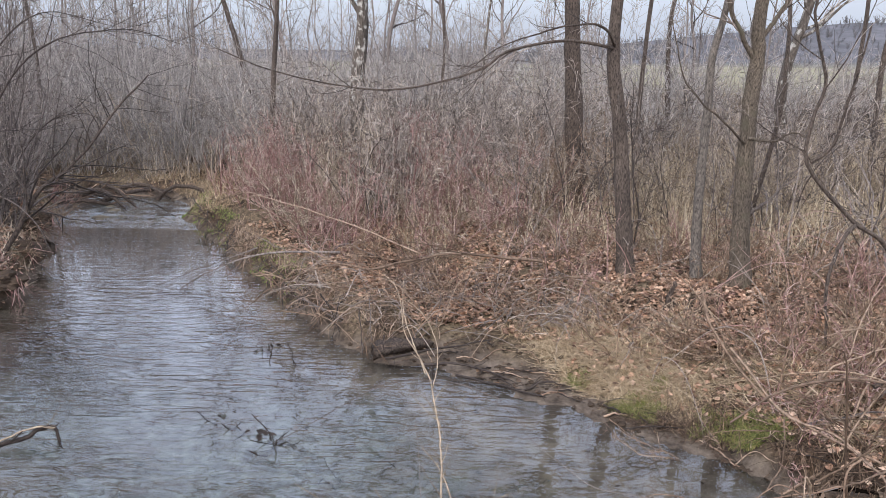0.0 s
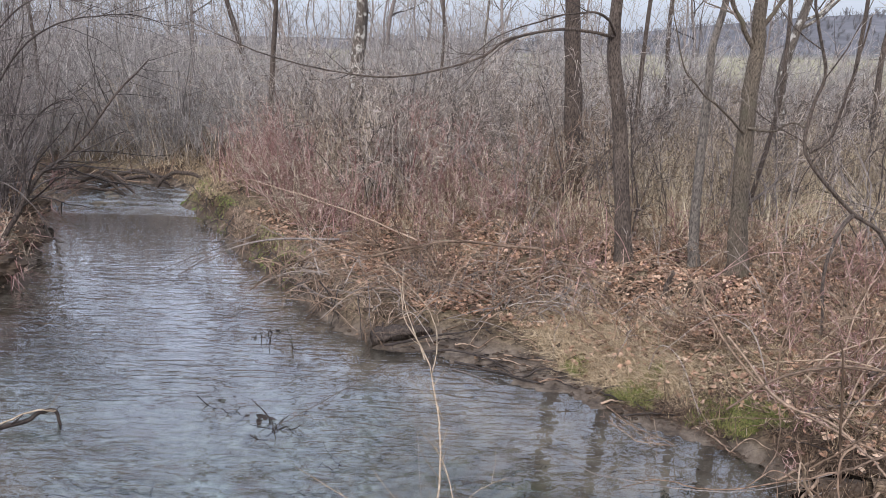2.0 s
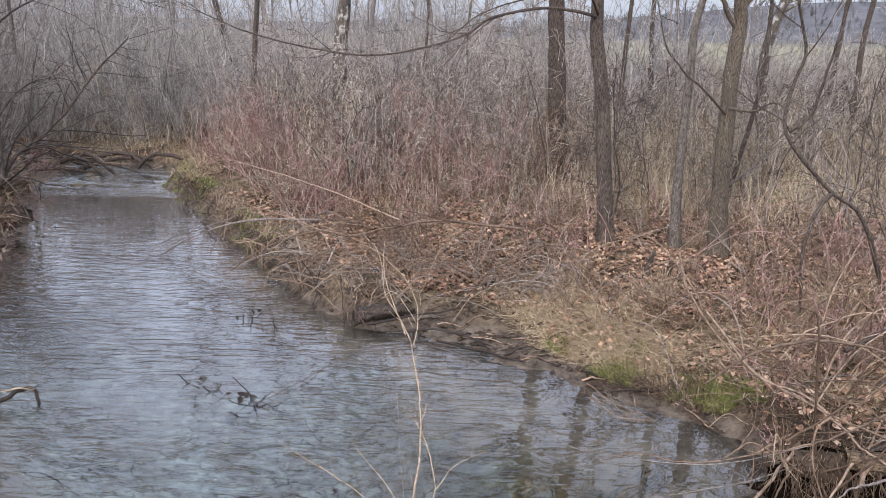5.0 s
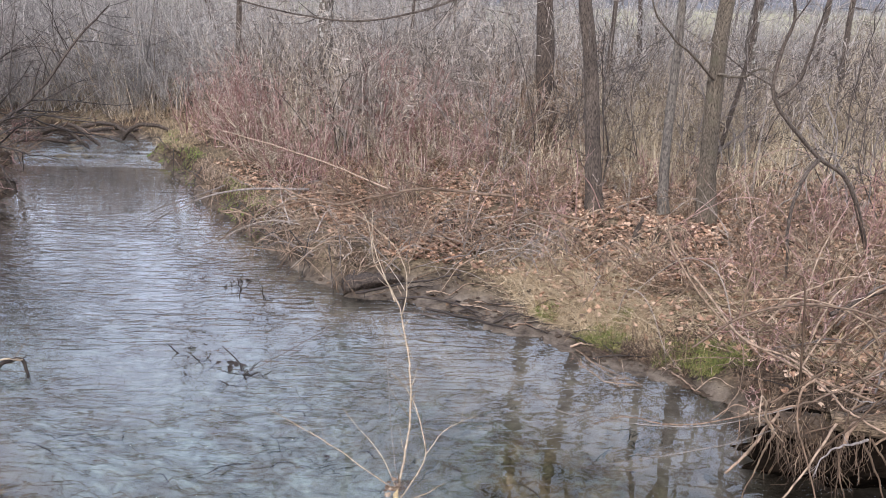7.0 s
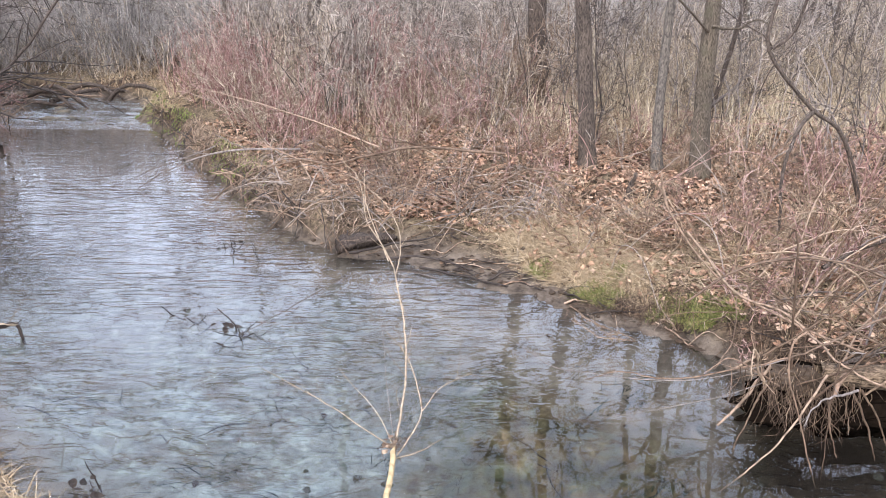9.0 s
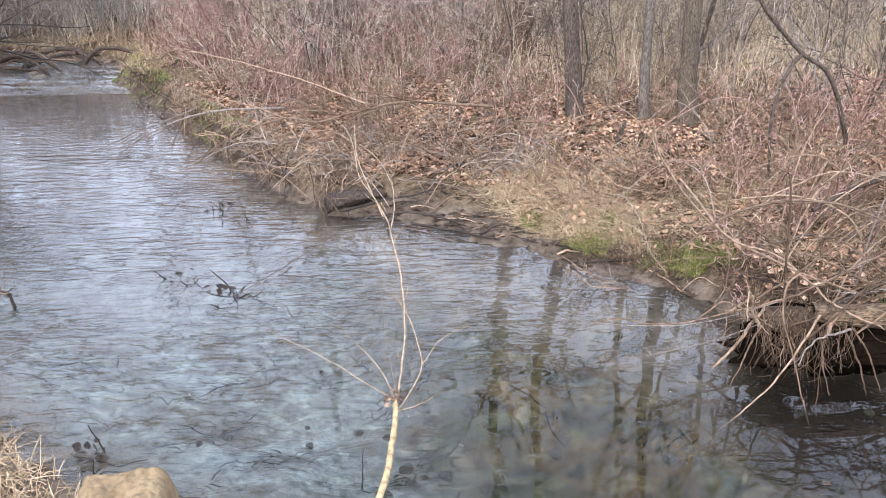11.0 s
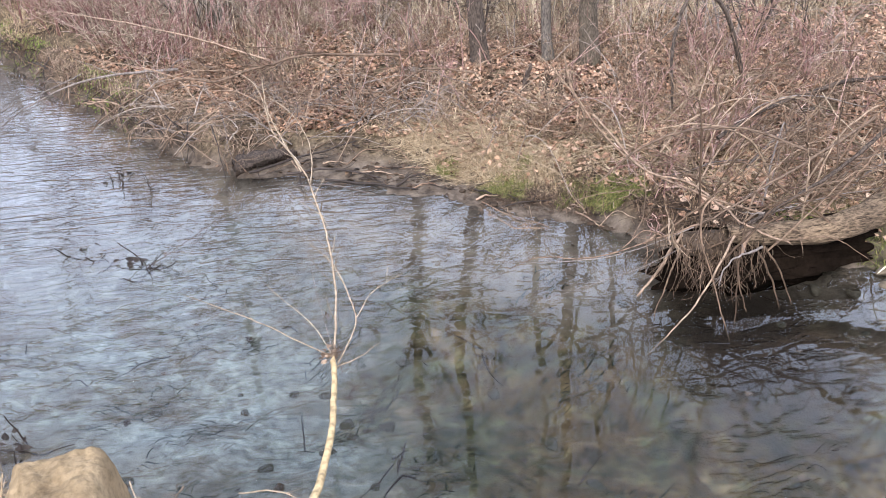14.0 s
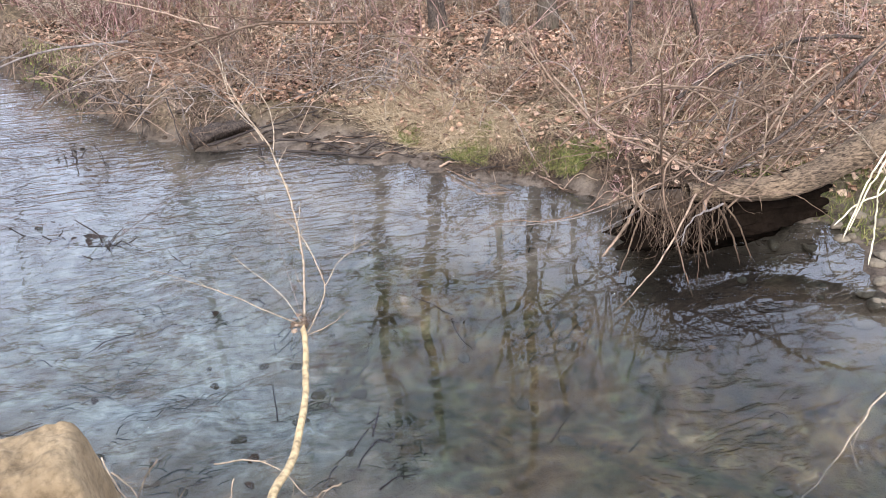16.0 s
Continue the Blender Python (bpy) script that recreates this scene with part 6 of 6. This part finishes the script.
def bank_edges():
    """Moss on the far bank by the riffle, and the earth and roots of the undercut bank across from it."""
    for i, (x, y, s) in enumerate([(-4.15, 12.05, 0.26), (-3.9, 11.75, 0.22), (-4.3, 12.4, 0.2), (-2.5, 9.45, 0.12), (-1.9, 8.55, 0.12)]):
        stone("moss_cushion", 950 + i, (x, y, 0.0), (s, s * 0.8, s * 0.3), "wet bright green moss at the water's edge", MOSS, "moss", "moss cushions", 40 * i, rough=0.25)
    rng = np.random.default_rng(15)
    for i, (x, y, w) in enumerate([(-4.72, 7.75, 0.28), (-5.2, 8.95, 0.3), (-6.05, 10.6, 0.3)]):
        ob = thing("root_clump", (x, y, 0.2), "clump of dark earth and hanging brown roots on the undercut bank", "roots", "root clumps")
        n = 70
        start = np.stack([rng.uniform(-w, w, n), rng.uniform(-w, w, n) * 0.7, rng.uniform(-0.05, 0.12, n)], 1)
        p, q = grow(rng, start, np.stack([rng.normal(0.3, 0.5, n), rng.normal(-0.3, 0.5, n), -np.ones(n)], 1), rng.uniform(0.15, 0.35, n), rng.uniform(0.002, 0.006, n), 6, 0.2, -0.03, 0.4)
        tagged(link("root_mass", tubes("root_mass", [(p, q)], RED), ob), kind="stuff")
        bm = bmesh.new()
        bmesh.ops.create_icosphere(bm, subdivisions=4, radius=1.0)
        for v in bm.verts:
            c = Vector(v.co)
            k = 1 + 0.4 * noise.noise(c * 2 + Vector((i, 0, 0))) + 0.15 * noise.noise(c * 7)
            v.co = Vector((c.x * w, c.y * w * 0.8, c.z * 0.13)) * k
        me = bpy.data.meshes.new("earth")
        bm.to_mesh(me)
        bm.free()
        me.materials.append(EARTH)
        link("earth", me, ob)


def log_jam():
    r = np.random.default_rng(14)
    for i in range(16):
        x, y = r.uniform(-8.2, -5.6), r.uniform(12.6, 13.8)
        a, ln = r.normal(0.1, 0.5), r.uniform(0.8, 2.0)
        z = 0.08 + r.uniform(0, 0.2)
        pts = [(x - np.cos(a) * ln / 2, y - np.sin(a) * ln / 2, z - 0.08), (x, y, z + r.uniform(0, 0.15)), (x + np.cos(a) * ln / 2, y + np.sin(a) * ln / 2, z - r.uniform(0.0, 0.2))]
        branch("jam_log", pts, r.uniform(0.02, 0.06), 0.02, "dark weathered log in a brush jam across the stream", STICK, 800 + i, 5, 0.3, 2, 7, "log", "log jam", bark=BARK)
    for i in range(7):
        x, y = r.uniform(-6.4, -4.5), r.uniform(11.4, 13.2)
        s = r.uniform(0.05, 0.16)
        stone("riffle_stone", 850 + i, (x, y, -0.02), (s, s * 0.7, s * 0.4), "low wet stone in the riffle", PEBBLE, "stone", "riffle stones", r.uniform(0, 360), level=2)
    branch("jam_log", [(-5.3, 13.2, 0.05), (-5.0, 13.1, 0.3), (-4.6, 13.0, 0.32), (-4.2, 13.0, 0.15)], 0.035, 0.03, "bent dark branch bridging the riffle", STICK, 899, 4, 0.3, 1, bark=BARK, category="log")


litter()
fallen_wood()
shelf_debris()
root_mass()
foreground()
in_the_water()
bank_edges()
log_jam()
